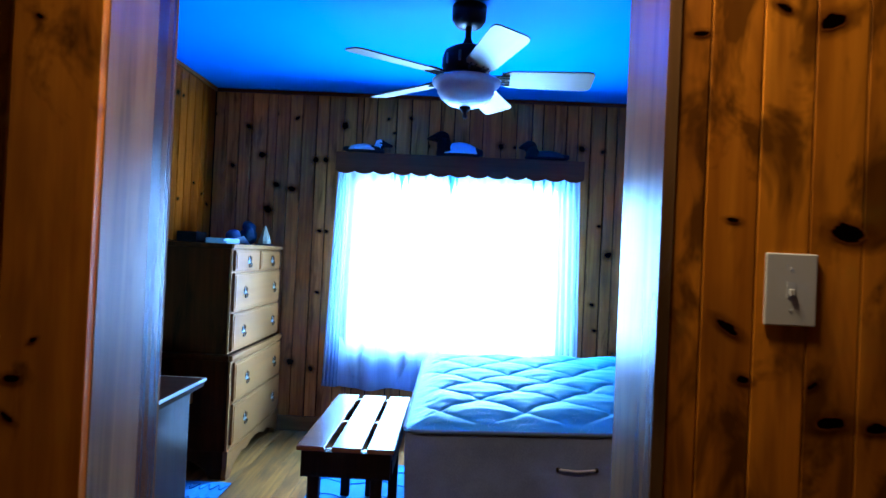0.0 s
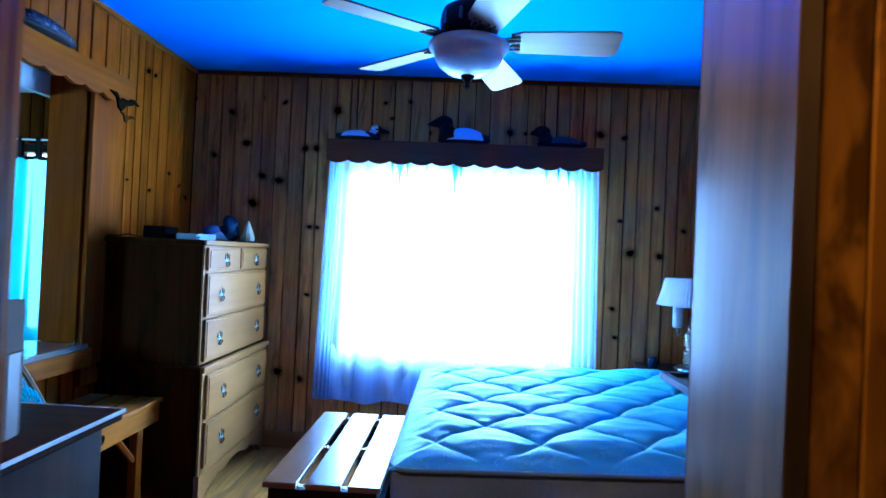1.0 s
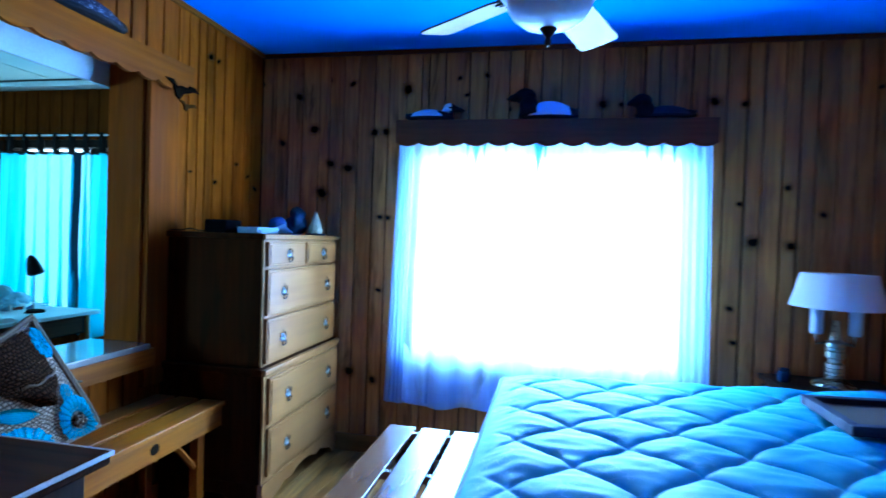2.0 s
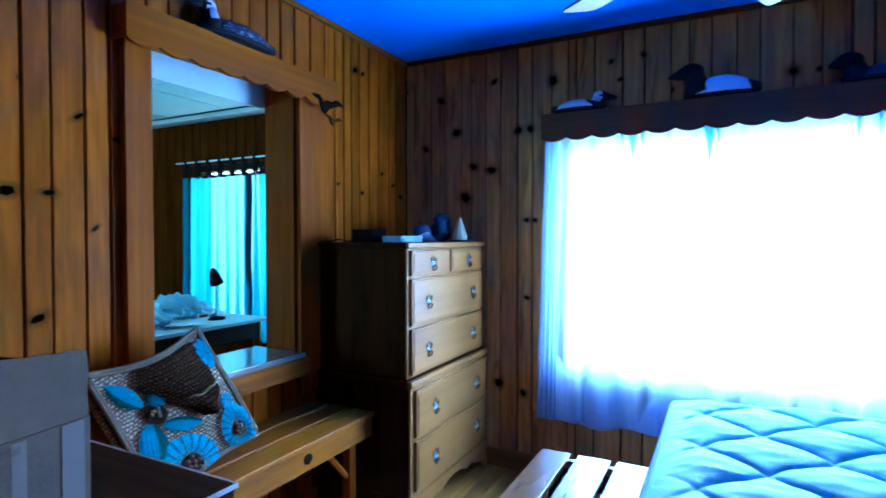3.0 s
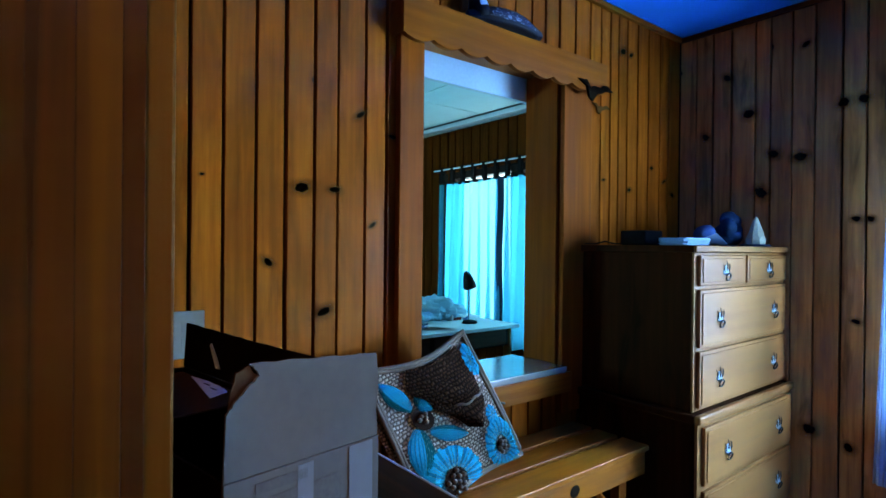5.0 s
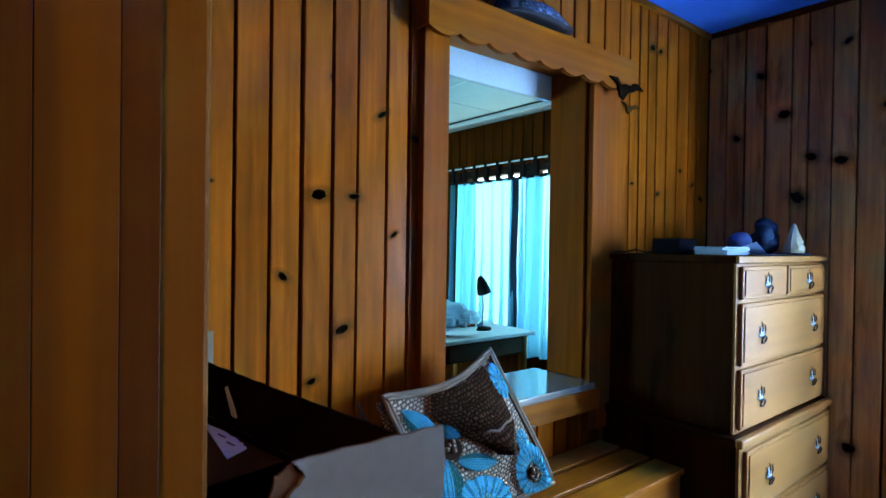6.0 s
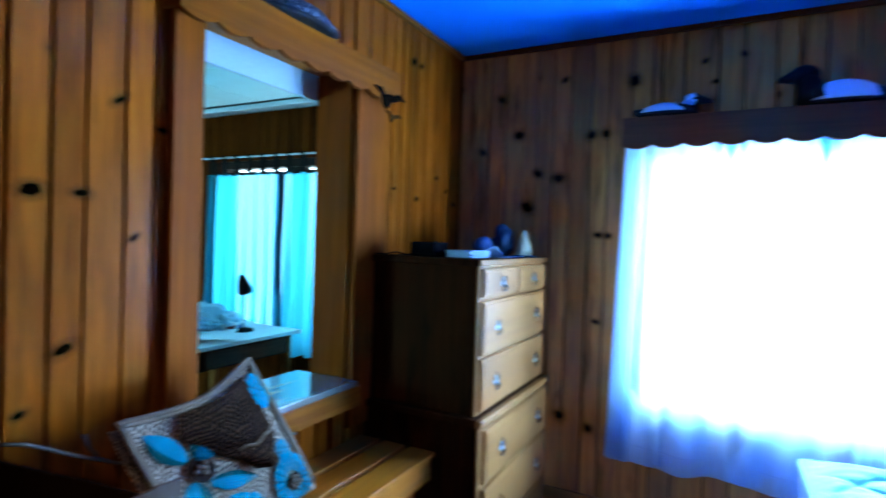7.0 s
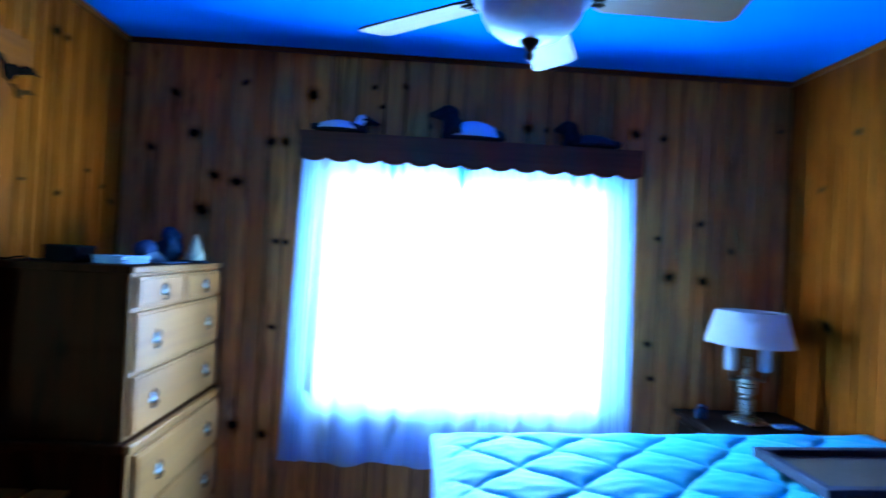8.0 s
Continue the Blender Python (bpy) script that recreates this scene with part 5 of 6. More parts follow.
def carton():
    b = thing("cardboard_box", (-0.415, 1.878, 0.866), "open grey cardboard box with torn flaps on the dresser", "box")
    b.rotation_euler = (0, 0, radians(9.7))
    n, w, h, t = -0.50, 0.180, 0.150, 0.004
    part("side", boxes(((-t, -w, 0), (0, 0, h)), bevel=0.001), CARD, b, "worn grey end of the box")
    part("side", boxes(((n, -t, 0), (-t - 0.0005, 0, h)), bevel=0.001), CARD_SHADED, b)
    part("side", boxes(((n, -w, 0), (n + t, -t - 0.0005, h)), bevel=0.001), CARD_SHADED, b)
    part("side", boxes(((n + t + 0.0005, -w, 0), (-t - 0.0005, -w + t, h)), bevel=0.001), CARD_SHADED, b)
    part("bottom", boxes(((n + t, -w + t, 0.001), (-t, -t, 0.004))), CARD_SHADED, b)
    rnd = random.Random(4)

    def ragged(points, amount, count=7):
        """Break straight runs of an outline into small uneven tears."""
        out = []
        for (u0, v0), (u1, v1) in zip(points, points[1:]):
            for i in range(count):
                out.append((u0 + (u1 - u0) * i / count + rnd.uniform(-amount, amount), v0 + (v1 - v0) * i / count + rnd.uniform(-amount, amount)))
        return out + [points[-1]]
    edge = ragged([(-0.004, 0.092), (-0.060, 0.0955), (-w + 0.024, 0.1025), (-w + 0.034, 0.090), (-w + 0.014, 0.074), (-w + 0.002, 0.060)], 0.0009)
    part("flap", prism([(-w, 0.0), (-0.002, 0.0), (-0.004, 0.03), (-0.001, 0.06)] + edge, -0.003, 0, "x"), CARD, b, "flap standing up, torn at one corner", at=(0, 0, h + 0.001))
    part("torn_liner", prism(ragged([(-w + 0.006, 0.064), (-w + 0.012, 0.094), (-w + 0.026, 0.099), (-w + 0.036, 0.086), (-w + 0.018, 0.064)], 0.0012, 4), -0.0055, -0.0035, "x"), CARD_BROWN, b, "torn brown inner layer", at=(0, 0, h + 0.001))
    part("flap", prism([(n, 0), (-0.004, 0)] + ragged([(-0.006, 0.068), (n * 0.5, 0.070), (n + 0.01, 0.075)], 0.0008, 12), -0.003, 0, "y"), CARD_SHADED, b, "long flap standing up, in shaded colour", at=(0, 0, h + 0.001))
    part("flap", boxes(((n + t + 0.001, -w + t + 0.002, h - 0.010), (n + 0.25, -t - 0.003, h - 0.007)), bevel=0.0008), CARD_BROWN, b, "brown end flap folded inwards")
    part("label", prism(ragged([(-0.445, -0.014), (-0.298, -0.052)], 0.0004, 3) + ragged([(-0.312, -0.020), (-0.345, -0.012), (-0.400, -0.010)], 0.0015, 5), h - 0.0065, h - 0.0055, "z"), DESK_PAPER, b, "torn white paper label")
    for k in range(2):
        part("print_bar", boxes(((-0.385 + 0.035 * k, -0.022 - 0.006 * k, h - 0.0054), (-0.365 + 0.035 * k, -0.0195 - 0.006 * k, h - 0.0051))), BLACK, b)
    part("scrap", prism([(-0.40, 0.030), (-0.394, 0.034), (-0.372, 0.008), (-0.366, -0.004), (-0.380, -0.004)], -0.0050, -0.0038, "y"), DESK_PAPER, b, "scrap of white paper", at=(0, 0, h + 0.020))
    part("tape", boxes(((0.0005, -w + 0.030, h - 0.018), (0.0012, -w + 0.086, h - 0.008))), RUBBED, b, "strip of brown tape")
    part("tape", boxes(((0.0005, -w + 0.075, 0.01), (0.0012, -w + 0.093, h - 0.004))), TAPE, b, "strip of clear tape")
    part("tape", boxes(((0.0005, -0.042, 0.0), (0.0012, -0.010, h - 0.002))), TAPE, b, "strip of clear tape")
    part("stain", boxes(((0.0004, -w + 0.036, 0.0), (0.0009, -0.052, h - 0.024))), RUBBED, b, "rubbed patch")


carton()

# ---- bed ----


RISE = math.tan(radians(1.8))         # raises the bed's head to fit its edges to the camera's view


def lean_bed(at):
    """Turn about the foot edge of the bed, so that the head end stands higher."""
    return Matrix.Translation(at) @ Matrix.Rotation(-math.atan(RISE), 4, "Y") @ Matrix.Translation(-Vector(at))


def bed():
    x0, x1, y0, y1 = 0.212, 1.955, 2.365, 3.655
    base = thing("box_spring", (0, 0, 0), "pale cloth-covered box spring on short legs", "box spring")
    body = part("body", boxes(((x0 + 0.01, y0 + 0.012, 0.15), (x1, y1 - 0.01, 0.395)), bevel=0.025), TICKING, base)
    body.matrix_basis = lean_bed((x0, 0, 0.15))
    for px in (x0 + 0.10, x1 - 0.15):
        for py in (y0 + 0.10, y1 - 0.15):
            part("leg", boxes(((px, py, 0.0), (px + 0.05, py + 0.05, 0.149 + RISE * (px - x0))), bevel=0.004), DARKWOOD, base)
    m = thing("mattress", (0, 0, 0), "bare pale blue diamond-quilted mattress", "mattress")
    L, W = x1 - x0, y1 - y0

    def soft(e):
        k = min(1, max(0, (e - 0.02) / 0.12))
        return k * k * (3 - 2 * k)

    def top(u, v):
        x, y = x0 + L * u, y0 + W * v
        a, b = (x - 0.328) / 0.306 + (y - 2.515) / 0.299, (x - 0.328) / 0.306 - (y - 2.515) / 0.299
        a += 0.025 * math.sin(2 * math.pi * b)
        b += 0.025 * math.sin(2 * math.pi * a)
        sa, sb = abs(math.sin(math.pi * a)), abs(math.sin(math.pi * b))
        q = 0.40 * (1 - math.exp(-9 * sa)) * (1 - math.exp(-9 * sb)) + 0.60 * (sa * sb) ** 0.6
        e = min(u * L, (1 - u) * L, v * W, (1 - v) * W)
        edge = 1 - (1 - min(1, e / 0.095)) ** 2.2
        lump = 0.006 * noise.noise(Vector((x * 5, y * 5, 0))) + 0.0035 * noise.noise(Vector((x * 14, y * 30, 3)))
        return (x, y, 0.647 + edge * 0.022 + 0.027 * q * soft(e) + lump * min(1, e / 0.05))
    part("quilted_top", sheet(340, 260, top), MATTRESS, m, smooth=True)
    part("side_band", boxes(((x0 + 0.003, y0 + 0.003, 0.40), (x1 - 0.003, y1 - 0.003, 0.645)), bevel=0.010), TICKING, m, "plain grey side cloth")
    for z in (0.646, 0.405):
        i = 0.0 if z > 0.5 else 0.006
        r = 0.05
        ring = []
        for cx, cy, a0 in ((x1 - r, y0 + r, -90), (x1 - r, y1 - r, 0), (x0 + r, y1 - r, 90), (x0 + r, y0 + r, 180)):
            for k in range(7):
                a = radians(a0 + 15 * k)
                ring.append((cx + (r - i) * math.cos(a), cy + (r - i) * math.sin(a), z))
        part("piping", tube(ring, 0.007, 8, True), PIPING if z > 0.5 else TICKING, m, "rolled edge piping", smooth=True)
    handle = [(0.724, y0 + 0.001, 0.531), (0.736, y0 - 0.006, 0.532), (0.787, y0 - 0.008, 0.529), (0.838, y0 - 0.006, 0.532), (0.850, y0 + 0.001, 0.531)]
    part("handle", tube(handle, 0.0036, 8), WHITE, m, "cord handle on the mattress side", smooth=True)
    for px in (0.724, 0.850):
        part("eyelet", lathe([(0.007, -0.002), (0.008, 0.0), (0.005, 0.003)], 12), BRONZE, m, at=(px, y0 - 0.001, 0.531), rot=(radians(90), 0, 0))
    m.matrix_basis = lean_bed((x0, 0, 0.15))


bed()

# framed picture lying on the mattress
fr = thing("framed_picture", (1.50, 3.13, 0.703 + RISE * 1.30), "framed picture lying flat on the mattress", "picture frame")
hx, hy = 0.27, 0.165
fr.rotation_euler = (0, -math.atan(RISE), 0)
part("frame", boxes(((-hx, -hy, 0), (hx, -hy + 0.03, 0.03)), ((-hx, hy - 0.03, 0), (hx, hy, 0.03)), ((-hx, -hy + 0.0305, 0), (-hx + 0.03, hy - 0.0305, 0.03)), ((hx - 0.03, -hy + 0.0305, 0), (hx, hy - 0.0305, 0.03)), bevel=0.003), SLATE, fr, "dark frame")
part("mat_board", boxes(((-hx + 0.031, -hy + 0.031, 0.004), (hx - 0.031, hy - 0.031, 0.012))), CARD, fr, "grey mat board")

# ---- nightstand and lamp ----
ns = thing("nightstand", (1.675, 4.0, 0), "dark wooden nightstand between bed and window wall", "nightstand")
part("top", boxes(((-0.26, -0.22, 0.612), (0.26, 0.22, 0.636)), bevel=0.004), DARKWOOD, ns)
part("carcass", boxes(((-0.24, -0.20, 0.10), (0.24, 0.20, 0.611)), bevel=0.003), DARKWOOD, ns)
dd = part("drawer", boxes(((-0.261, -0.18, 0.43), (-0.241, 0.18, 0.59)), bevel=0.003), DARKWOOD, ns)
part("knob", lathe([(0.008, 0.0), (0.013, 0.008), (0.010, 0.016)], 12), BRASS, dd, at=(-0.262, 0, 0.51), rot=(0, radians(-90), 0))
for px in (-0.22, 0.18):
    for py in (-0.18, 0.14):
        part("leg", boxes(((px, py, 0), (px + 0.04, py + 0.04, 0.099)), bevel=0.002), DARKWOOD, ns)

lamp = thing("table_lamp", (1.663, 4.03, 0.637), "brass table lamp with a white pleated shade, unlit", "lamp")
part("foot", lathe([(0.085, 0.0), (0.088, 0.008), (0.070, 0.020), (0.045, 0.030), (0.030, 0.038)], 32), BRASS, lamp, smooth=True)
part("stem", lathe([(0.030, 0.038), (0.036, 0.042), (0.036, 0.052), (0.031, 0.054), (0.036, 0.056), (0.036, 0.068), (0.031, 0.070), (0.036, 0.072), (0.036, 0.084), (0.031, 0.086), (0.036, 0.088), (0.036, 0.104), (0.026, 0.112),
                    (0.026, 0.128), (0.038, 0.134), (0.038, 0.160), (0.031, 0.163), (0.038, 0.166), (0.038, 0.178), (0.031, 0.180), (0.038, 0.183), (0.038, 0.200), (0.022, 0.214), (0.012, 0.30)], 32), BRASS, lamp, "stacked turned stem", smooth=False)
part("arm", tube([(0.03, 0, 0.20), (0.07, -0.01, 0.19), (0.075, -0.01, 0.22), (0.075, -0.01, 0.28)], 0.006, 8), BRASS, lamp, smooth=True)
part("candle_sleeve", lathe([(0.020, 0.235), (0.026, 0.245), (0.026, 0.36)], 16), PLASTIC, lamp, at=(0.075, -0.01, 0.0), smooth=True)
part("arm", tube([(-0.03, 0, 0.20), (-0.07, 0.01, 0.19), (-0.075, 0.01, 0.22), (-0.075, 0.01, 0.28)], 0.006, 8), BRASS, lamp, smooth=True)
part("candle_sleeve", lathe([(0.020, 0.235), (0.026, 0.245), (0.026, 0.36)], 16), PLASTIC, lamp, at=(-0.075, 0.01, 0.0), smooth=True)
bm = bmesh.new()
NP = 144
rings = []
for r, z in ((0.186, 0.360), (0.175, 0.397), (0.164, 0.436), (0.154, 0.474), (0.144, 0.512)):
    rings.append([bm.verts.new(((r + 0.0022 * (1 if i % 2 else -1)) * math.cos(2 * math.pi * i / NP), (r + 0.0022 * (1 if i % 2 else -1)) * math.sin(2 * math.pi * i / NP), z)) for i in range(NP)])
for a, b in zip(rings, rings[1:]):
    for i in range(NP):
        bm.faces.new((a[i], a[(i + 1) % NP], b[(i + 1) % NP], b[i]))
part("shade", bm, SHADE, lamp, "white pleated shade")
part("spider", tube([(-0.144, 0, 0.505), (0, 0, 0.50), (0.144, 0, 0.505)], 0.003, 6), BRASS, lamp)
jar = thing("small_jar", (1.47, 4.06, 0.637), "small dark blue jar on the nightstand", "jar")
part("body", lathe([(0.022, 0.0), (0.026, 0.006), (0.026, 0.042), (0.018, 0.050)], 20), TEAL, jar, smooth=True)
part("lid", lathe([(0.020, 0.0505), (0.020, 0.060), (0.016, 0.062)], 20), SLATE, jar, smooth=True)
tissue = solid("folded_note", boxes(((-0.05, -0.03, 0), (0.05, 0.03, 0.012)), bevel=0.002), PAPER, "small white note pad on the nightstand", "note pad", at=(1.80, 3.95, 0.637))

# ---- dark slatted bench at the foot of the bed ----


def rack():
    b = thing("slatted_bench", (0, 0, 0), "dark-legged bench with three glossy slats beside the bed", "bench")
    y0, y1, top = 2.585, 3.345, 0.500
    for a, c in ((-0.218, -0.112), (-0.086, 0.026), (0.046, 0.148)):
        part("slat", boxes(((a, y0, top - 0.018), (c, y1, top)), bevel=0.003), SLAT, b, "glossy pale slat")
    for y in (y0 + 0.024, (y0 + y1) / 2 - 0.012, y1 - 0.03):
        part("crossbar", boxes(((-0.205, y, top - 0.045), (0.140, y + 0.024, top - 0.0185)), bevel=0.002), SLAT, b)
    part("end_apron", boxes(((-0.200, y0 + 0.004, top - 0.115), (0.136, y0 + 0.022, top - 0.019)), bevel=0.002), DARKWOOD, b)
    part("end_apron", boxes(((-0.200, y1 - 0.022, top - 0.115), (0.136, y1 - 0.004, top - 0.046)), bevel=0.002), DARKWOOD, b)
    part("side_apron", boxes(((-0.205, y0 + 0.023, top - 0.105), (-0.188, y1 - 0.023, top - 0.046)), bevel=0.002), DARKWOOD, b)
    part("side_apron", boxes(((0.126, y0 + 0.023, top - 0.105), (0.142, y1 - 0.023, top - 0.046)), bevel=0.002), DARKWOOD, b)
    for px in (-0.178, 0.060):
        for py in (y0 + 0.023, y1 - 0.06):
            part("leg", boxes(((px, py, 0.004), (px + 0.045, py + 0.036, top - 0.046)), bevel=0.003), DARKWOOD, b)
    part("leg", boxes(((-0.055, y1 - 0.05, 0.004), (-0.025, y1 - 0.024, top - 0.046)), bevel=0.003), DARKWOOD, b)


rack()

# ---- rugs ----


def rug(x0, x1, y0, y1, label):
    r = thing("rug", (0, 0, 0), label, "rug")
    part("woven_top", sheet(40, 40, lambda u, v: (x0 + (x1 - x0) * u, y0 + (y1 - y0) * v, 0.008 + 0.002 * noise.noise(Vector((u * 9, v * 9, 1))))), BLUE_RUG, r, smooth=True)
    part("backing", boxes(((x0, y0, 0.001), (x1, y1, 0.005))), SLATE, r)
    for i in range(9):
        y = y0 + (y1 - y0) * (i + 0.5) / 9
        part("woven_line", tube([(x0 + (x1 - x0) * k / 24, y + 0.03 * math.sin(k * 1.3 + i), 0.010) for k in range(25)], 0.003, 5), RUG_LINE, r)


rug(-1.0, -0.755, 2.15, 3.365, "blue woven rug on the floor before the pine bench")
rug(-0.345, 1.15, 2.10, 3.72, "blue woven rug with dark lines under the bed")

# ---- next room: desk with papers and lamp ----


def desk():
    d = thing("desk", (0, 0, 0), "dark desk with a pale cluttered top by the next room's window", "desk")
    x0, x1, y0, y1, top = -2.98, -2.26, 2.75, 4.06, 0.75
    part("top", boxes(((x0, y0, top - 0.022), (x1, y1, top)), bevel=0.004), DESK_PAPER, d, "pale desk top")
    part("apron", boxes(((x0 + 0.04, y0 + 0.03, top - 0.13), (x1 - 0.035, y1 - 0.06, top - 0.023)), bevel=0.003), DARKWOOD, d)
    for a, b in ((y0 + 0.10, y0 + 0.62), (y0 + 0.66, y1 - 0.10)):
        part("drawer", boxes(((x1 - 0.0345, a, top - 0.120), (x1 - 0.022, b, top - 0.030)), bevel=0.003), DESK_DRAWER, d, "plain brown drawer front")
    for px in (x0 + 0.03, x1 - 0.075):
        for py in (y0 + 0.03, y1 - 0.075):
            part("leg", lathe([(0.014, 0.0), (0.026, 0.62), (0.026, 0.727)], 12), MAPLE, d, at=(px + 0.02, py + 0.02, 0), smooth=True)


desk()
lamp2 = thing("desk_lamp", (-2.475, 3.82, 0.751), "small black desk lamp with a cone shade, unlit", "lamp")
part("base", lathe([(0.055, 0.0), (0.055, 0.012), (0.012, 0.020)], 24), BLACK, lamp2, smooth=True)
part("stem", tube([(0, 0, 0.018), (0, 0.004, 0.12), (0.0, 0.0, 0.215)], 0.004, 8), EDGE, lamp2, smooth=True)
part("shade", lathe([(0.042, -0.036), (0.040, -0.016), (0.031, 0.024), (0.018, 0.060), (0.008, 0.072)], 24), BLACK, lamp2, at=(0, 0, 0.255), rot=(radians(20), 0, 0), smooth=True)
for i in range(22):
    r2 = random.Random(40 + i)
    px, py = r2.uniform(-2.75, -2.38), r2.uniform(3.1, 3.92)
    solid("loose_paper", sheet(4, 3, lambda u, v, i=i: ((u - 0.5) * (0.21, 0.09, 0.20, 0.15, 0.06, 0.21, 0.05)[i % 7], (v - 0.5) * (0.28, 0.13, 0.26, 0.10, 0.11, 0.28, 0.08)[i % 7], 0.0012 * (i + 1) + (0.006 + 0.002 * (i % 7)) * u * v + 0.004 * math.sin(5 * u + i) ** 2)), [DESK_PAPER, PRINT_TAN, DESK_PAPER, WHITE, PRINT_RED, DESK_PAPER, PRINT_BLUE][i % 7], "loose paper sheet lying on the desk", "paper", group="papers on the desk").matrix_world = pose(px, py, 0.751, 0, 0, r2.uniform(0, 90))
bm = bmesh.new()
lumpy(bm, (0, 0, 0.072), (0.09, 0.13, 0.078), 21, 0.6)
lumpy(bm, (0.02, 0.12, 0.060), (0.08, 0.10, 0.065), 31, 0.6)
lumpy(bm, (0.03, -0.12, 0.045), (0.07, 0.09, 0.050), 41, 0.6)
solid("plastic_bag", bm, THIN_PLASTIC, "crumpled white plastic bag on the desk", "bag", smooth=False, at=(-2.54, 3.56, 0.768))
small = thing("small_carton", (-2.47, 3.70, 0.768), "small printed white carton among the papers", "carton")
part("body", boxes(((-0.03, -0.045, 0.0), (0.03, 0.045, 0.045)), bevel=0.002), DESK_PAPER, small)
part("print", boxes(((0.0301, -0.030, 0.012), (0.0306, 0.030, 0.030))), PRINT_RED, small, "red printed band")
chair = thing("desk_chair", (-2.02, 3.35, 0), "dark chair pushed in at the desk", "chair")
part("seat", boxes(((-0.2, -0.2, 0.43), (0.2, 0.2, 0.46)), bevel=0.01), DARKWOOD, chair)
for px in (-0.18, 0.145):
    for py in (-0.18, 0.145):
        part("leg", boxes(((px, py, 0), (px + 0.035, py + 0.035, 0.429)), bevel=0.003), DARKWOOD, chair)

# ---- hall: switch plate, added ceiling lamp ----
sw = thing("light_switch", (0.861, HALL_Y - 0.001, 1.2075), "white plastic light switch plate on the pine hall wall", "light switch")
part("plate", boxes(((-0.040, -0.005, -0.0565), (0.040, 0.0, 0.0565)), bevel=0.003), PLASTIC, sw)
part("slot", boxes(((-0.006, -0.0058, -0.012), (0.006, -0.0051, 0.012))), WHITE, sw)
part("toggle", boxes(((-0.004, -0.0095, -0.009), (0.004, -0.0059, 0.001)), bevel=0.001), PLASTIC, sw)
for z in (0.032, -0.032):
    part("screw", lathe([(0.0026, 0.0), (0.0026, 0.0003), (0.002, 0.0005)], 10), WHITE, sw, at=(0, -0.0051, z), rot=(radians(90), 0, 0))
op = thing("outlet_plate", (WEST + 0.001, 1.900, 1.005), "dull beige plastic outlet plate on the pine wall", "outlet")
part("plate", boxes(((0.0, -0.038, -0.058), (0.005, 0.038, 0.058)), bevel=0.002), OUTLET_BEIGE, op)
for z in (0.021, -0.021):
    part("socket", boxes(((0.0051, -0.015, z - 0.013), (0.0064, 0.015, z + 0.013)), bevel=0.0005), OUTLET_BEIGE, op)
# made-up fixture, out of view, round the added hall lamp
hl = thing("added_hall_fixture", (0.40, 1.26, 2.30), "unseen round ceiling light added in the hall", "ceiling light")
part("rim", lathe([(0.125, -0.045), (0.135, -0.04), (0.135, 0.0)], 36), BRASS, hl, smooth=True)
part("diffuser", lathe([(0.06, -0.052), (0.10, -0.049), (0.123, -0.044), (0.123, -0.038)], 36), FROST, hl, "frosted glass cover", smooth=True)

# ---- wall boards, one by one ----


BOARD_WOOD = {"room": PINE, "window": PINE_BACKLIT, "hall": HALL_PINE, "next": NEXT_PINE_SHADED}


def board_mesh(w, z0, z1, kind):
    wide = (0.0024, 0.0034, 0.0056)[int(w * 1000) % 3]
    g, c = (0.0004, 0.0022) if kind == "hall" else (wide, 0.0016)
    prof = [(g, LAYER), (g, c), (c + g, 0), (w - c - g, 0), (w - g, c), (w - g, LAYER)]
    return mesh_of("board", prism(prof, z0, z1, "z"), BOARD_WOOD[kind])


SHARED = {}


def board(parent, w, z0, z1, x, y, turn, kind="room"):
    key = (round(w, 3), round(z0, 3), round(z1, 3), kind)
    if key not in SHARED:
        SHARED[key] = board_mesh(*key)
    ob = new("board", SHARED[key])
    ob.matrix_world = pose(x, y, 0, 0, 0, turn)
    ob.parent = parent


def board_run(parent, a, b, width, hole, top, place, seed, edges=None):
    """Boards from a to b; those that meet the opening (from, to, low, high) are cut above and below it."""
    cuts = [a]
    rnd = random.Random(seed)
    stops = sorted([s for s in (hole[:2] if hole else ()) if a < s < b]) + [b]
    for s in stops:
        n = max(1, round((s - cuts[-1]) / width))
        base = cuts[-1]
        ws = [rnd.choice((0.94, 1.0, 1.06)) for _ in range(n)]
        k = (s - base) / sum(ws)
        for w in ws:
            base += w * k
            cuts.append(base)
        cuts[-1] = s
    cuts = edges or cuts
    for u, v in zip(cuts, cuts[1:]):
        m = (u + v) / 2
        spans = [(0.0, hole[2]), (hole[3], top)] if hole and hole[0] < m < hole[1] else [(0.0, top)]
        for z0, z1 in spans:
            place(parent, round(v - u, 3), z0, z1, u, v)


EDGES_N = [WEST + 0.002, -1.249, -1.167, -1.078, -0.972, -0.908, -0.820, -0.733, -0.636, -0.550, -0.448, WX0, -0.320, -0.225, -0.092, 0.012, 0.130, 0.209, 0.303, 0.406, 0.496, 0.623, 0.725, 0.828, 0.905, 0.981,
           WX1, 1.140, 1.224, 1.325, 1.402, 1.493, 1.570, 1.644, 1.735, 1.820, 1.900, EAST - 0.002]
EDGES_W = [SOUTH, 1.655, 1.735, 1.815, 1.900, 1.983, 2.064, 2.147, 2.233, 2.306, 2.396, 2.473, OY0, 2.68, 2.77, 2.86, 2.95, 3.04, 3.13, 3.21, OY1, 3.40, 3.500, 3.575, 3.645, 3.71, 3.776, 3.865, 3.956, 4.058, 4.140, NORTH - 0.001]
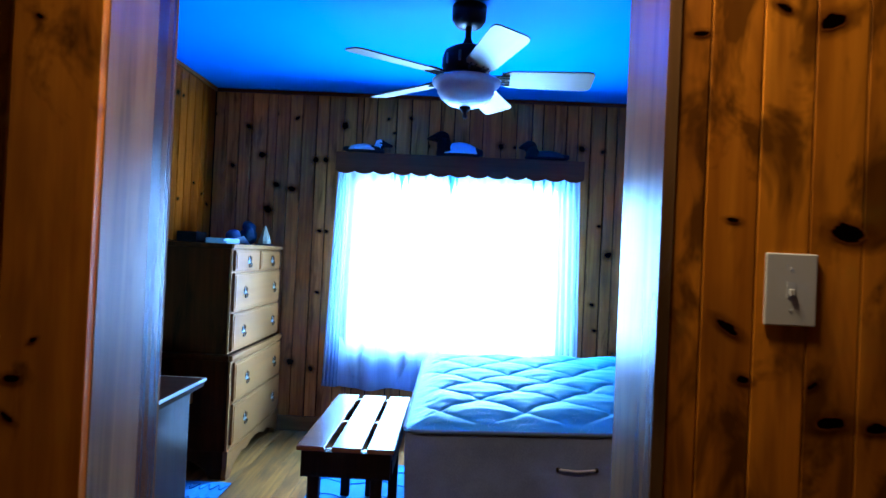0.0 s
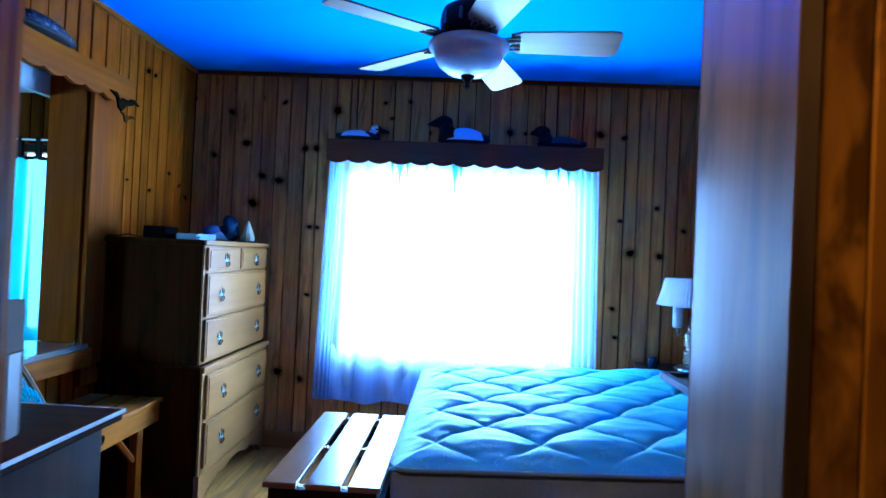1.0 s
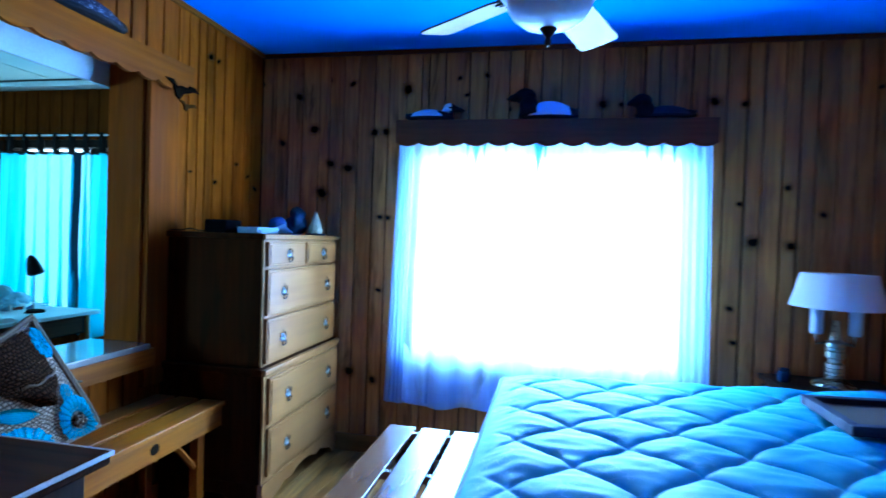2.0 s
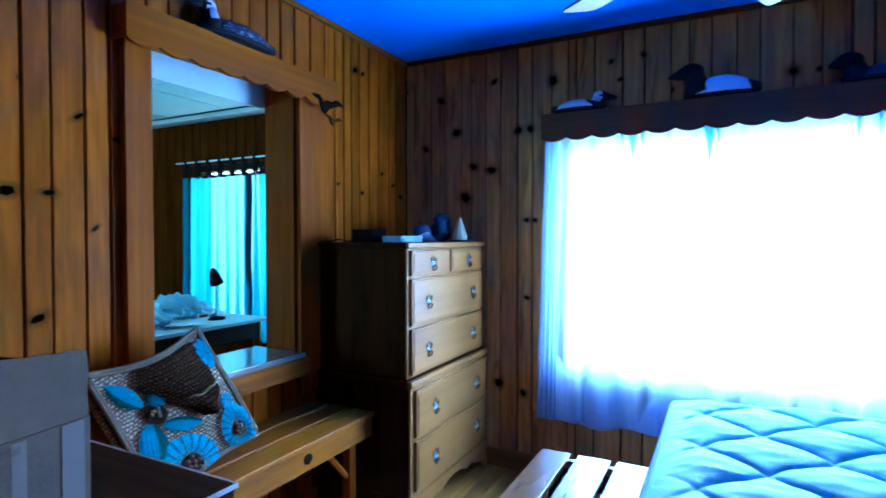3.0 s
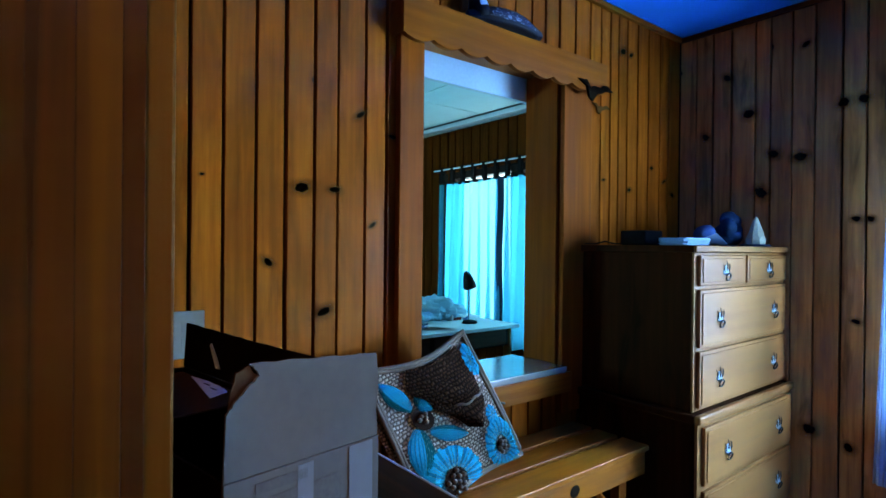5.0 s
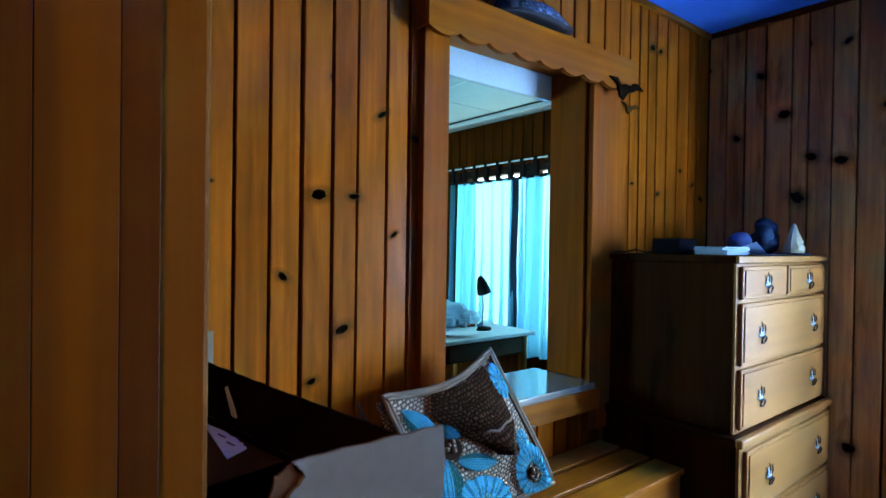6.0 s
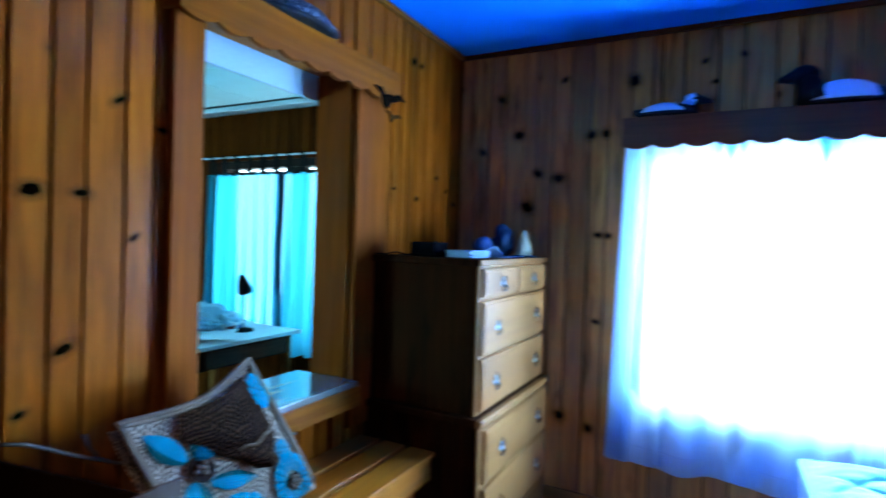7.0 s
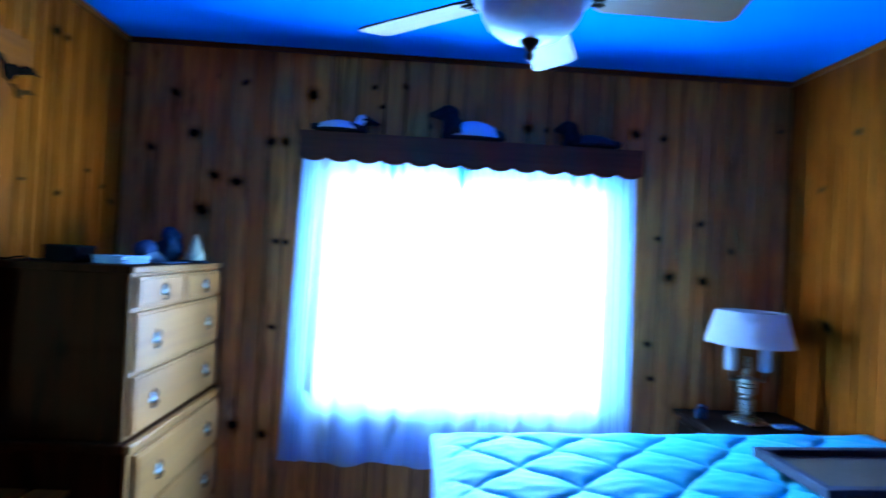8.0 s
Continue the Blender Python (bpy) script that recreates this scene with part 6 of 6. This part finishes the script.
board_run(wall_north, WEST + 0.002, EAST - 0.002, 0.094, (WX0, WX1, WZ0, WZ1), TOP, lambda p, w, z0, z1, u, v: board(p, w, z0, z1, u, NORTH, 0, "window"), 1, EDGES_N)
board_run(wall_west, SOUTH, NORTH - 0.001, 0.082, (OY0, OY1, OZ0 - 0.026, OZ1), TOP, lambda p, w, z0, z1, u, v: board(p, w, z0, z1, WEST, u, 90), 2, EDGES_W)
board_run(wall_east, SOUTH, NORTH - 0.001, 0.094, None, TOP, lambda p, w, z0, z1, u, v: board(p, w, z0, z1, EAST, v, -90), 3)
board_run(wall_south, JX1 + 0.001, EAST - 0.001, 0.084, None, TOP, lambda p, w, z0, z1, u, v: board(p, w, z0, z1, u, HALL_Y, 0, "hall"), 4, [JX1 + 0.001] + [0.726 + 0.0817 * i for i in range(15)] + [EAST - 0.001])
board_run(wall_south, -1.25, JX0 - 0.001, 0.084, None, TOP, lambda p, w, z0, z1, u, v: board(p, w, z0, z1, u, HALL_Y, 0, "hall"), 5)
board_run(wall_south, WEST + 0.02, JX0 - 0.076, 0.094, None, TOP, lambda p, w, z0, z1, u, v: board(p, w, z0, z1, v, SOUTH, 180), 6)
board_run(wall_south, JX1 + 0.076, EAST - 0.02, 0.094, None, TOP, lambda p, w, z0, z1, u, v: board(p, w, z0, z1, v, SOUTH, 180), 7)
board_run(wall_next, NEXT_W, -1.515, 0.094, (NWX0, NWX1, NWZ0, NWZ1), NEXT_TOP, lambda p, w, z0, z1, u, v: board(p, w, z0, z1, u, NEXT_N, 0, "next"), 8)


# large dark knots in the boards
def knot_disc():
    bm = bmesh.new()
    bm.faces.new([bm.verts.new((1.75 * math.cos(a), 0, 1.75 * math.sin(a))) for a in (2 * math.pi * i / 20 for i in range(20))])
    return mesh_of("knot", bm, KNOT_SPOT)


KNOT_DISC = knot_disc()


def knot(parent, wall, u, z, r, s=1.2):
    """A dark knot flush in its board; wall 'n', 'w', 'e' or 'h'."""
    rnd = random.Random(int(u * 977 + z * 131))
    x, y, turn = {"n": (u, NORTH - 0.0008, 0), "w": (WEST + 0.0008, u, 90), "e": (EAST - 0.0008, u, -90), "h": (u, HALL_Y - 0.0008, 0), "c": (u, HALL_Y - 0.0208, 0)}[wall]
    ob = new("knot", KNOT_DISC)
    ob.matrix_world = pose(x, y, z, 0, 0, turn) @ pose(0, 0, 0, 0, rnd.uniform(-40, 40), 0) @ Matrix.Diagonal((r * 1.45, 1, r * s * 0.95 * (rnd.uniform(0.8, 1.3) if wall == "n" else rnd.uniform(0.5, 0.85)), 1))
    ob.parent = parent


for u, z, r in ((2.297, 1.390, 0.015), (2.195, 1.389, 0.020), (2.100, 1.182, 0.014), (2.264, 1.037, 0.020), (2.380, 1.622, 0.017), (2.494, 1.570, 0.013), (2.424, 1.291, 0.012),
                (1.930, 1.403, 0.005), (2.180, 0.911, 0.012), (3.740, 2.124, 0.020), (3.805, 2.122, 0.014), (3.600, 1.529, 0.011), (3.797, 1.498, 0.013), (4.10, 1.562, 0.014), (3.986, 1.617, 0.012), (4.18, 1.50, 0.016)):
    knot(wall_west, "w", u, z, r)
for u, z, r in ((-0.77, 2.119, 0.013), (-0.441, 2.081, 0.018), (-0.146, 2.137, 0.009), (-0.103, 2.044, 0.009), (0.007, 2.149, 0.010), (-0.63, 1.84, 0.016), (-0.563, 1.843, 0.014), (0.622, 1.984, 0.015), (0.715, 1.98, 0.007),
                (1.168, 1.99, 0.018), (1.31, 1.975, 0.012), (-0.787, 1.635, 0.020), (-0.893, 1.66, 0.018), (-0.945, 1.489, 0.022), (-0.582, 1.357, 0.013), (-0.536, 1.355, 0.010), (-0.58, 0.941, 0.012), (1.304, 1.472, 0.010),
                (1.522, 1.556, 0.012), (1.372, 1.28, 0.020), (1.547, 1.268, 0.018), (1.278, 0.942, 0.013), (1.302, 0.77, 0.012), (-0.742, 0.46, 0.018), (-0.60, 0.42, 0.014), (1.685, 1.427, 0.012), (-1.10, 2.05, 0.016), (-1.0, 1.86, 0.018), (-1.2, 1.78, 0.015)):
    knot(wall_north, "n", u, z, r * 1.15)
for u, z, r in ((3.95, 1.10, 0.026), (4.02, 1.73, 0.016), (3.82, 1.957, 0.014), (3.6, 1.4, 0.018)):
    knot(wall_east, "e", u, z, r)
for u, z, r in ((0.770, 1.312, 0.008), (0.838, 1.648, 0.011), (0.912, 1.63, 0.018), (0.948, 1.300, 0.022), (0.768, 1.145, 0.016), (0.795, 1.064, 0.009), (0.902, 1.06, 0.008), (0.932, 1.003, 0.020), (0.708, 1.603, 0.010), (1.003, 0.998, 0.015)):
    knot(wall_south, "h", u, z, r * 1.1, 1.0)
for u, z, r in ((-0.331, 1.583, 0.0065), (-0.346, 1.013, 0.012), (-0.350, 0.952, 0.011), (-0.315, 1.075, 0.006), (-0.29, 1.80, 0.010)):
    knot(wall_south, "c", u, z, r, 1.0)

# floor planks
x = -1.34
i = 0
while x < EAST:
    w = 0.083
    ends = (-1.08, 0.6 + 0.5 * math.sin(i * 2.1), 2.4 + 0.6 * math.sin(i * 1.3), NORTH + 0.01)
    for a, b in zip(ends, ends[1:]):
        bm = boxes(((0, 0, -0.015), (w - 0.0015, b - a - 0.0015, 0)), bevel=0.0015)
        p = part("plank", bm, FLOOR, sub)
        p.location = (x, a, 0)
    x += w
    i += 1
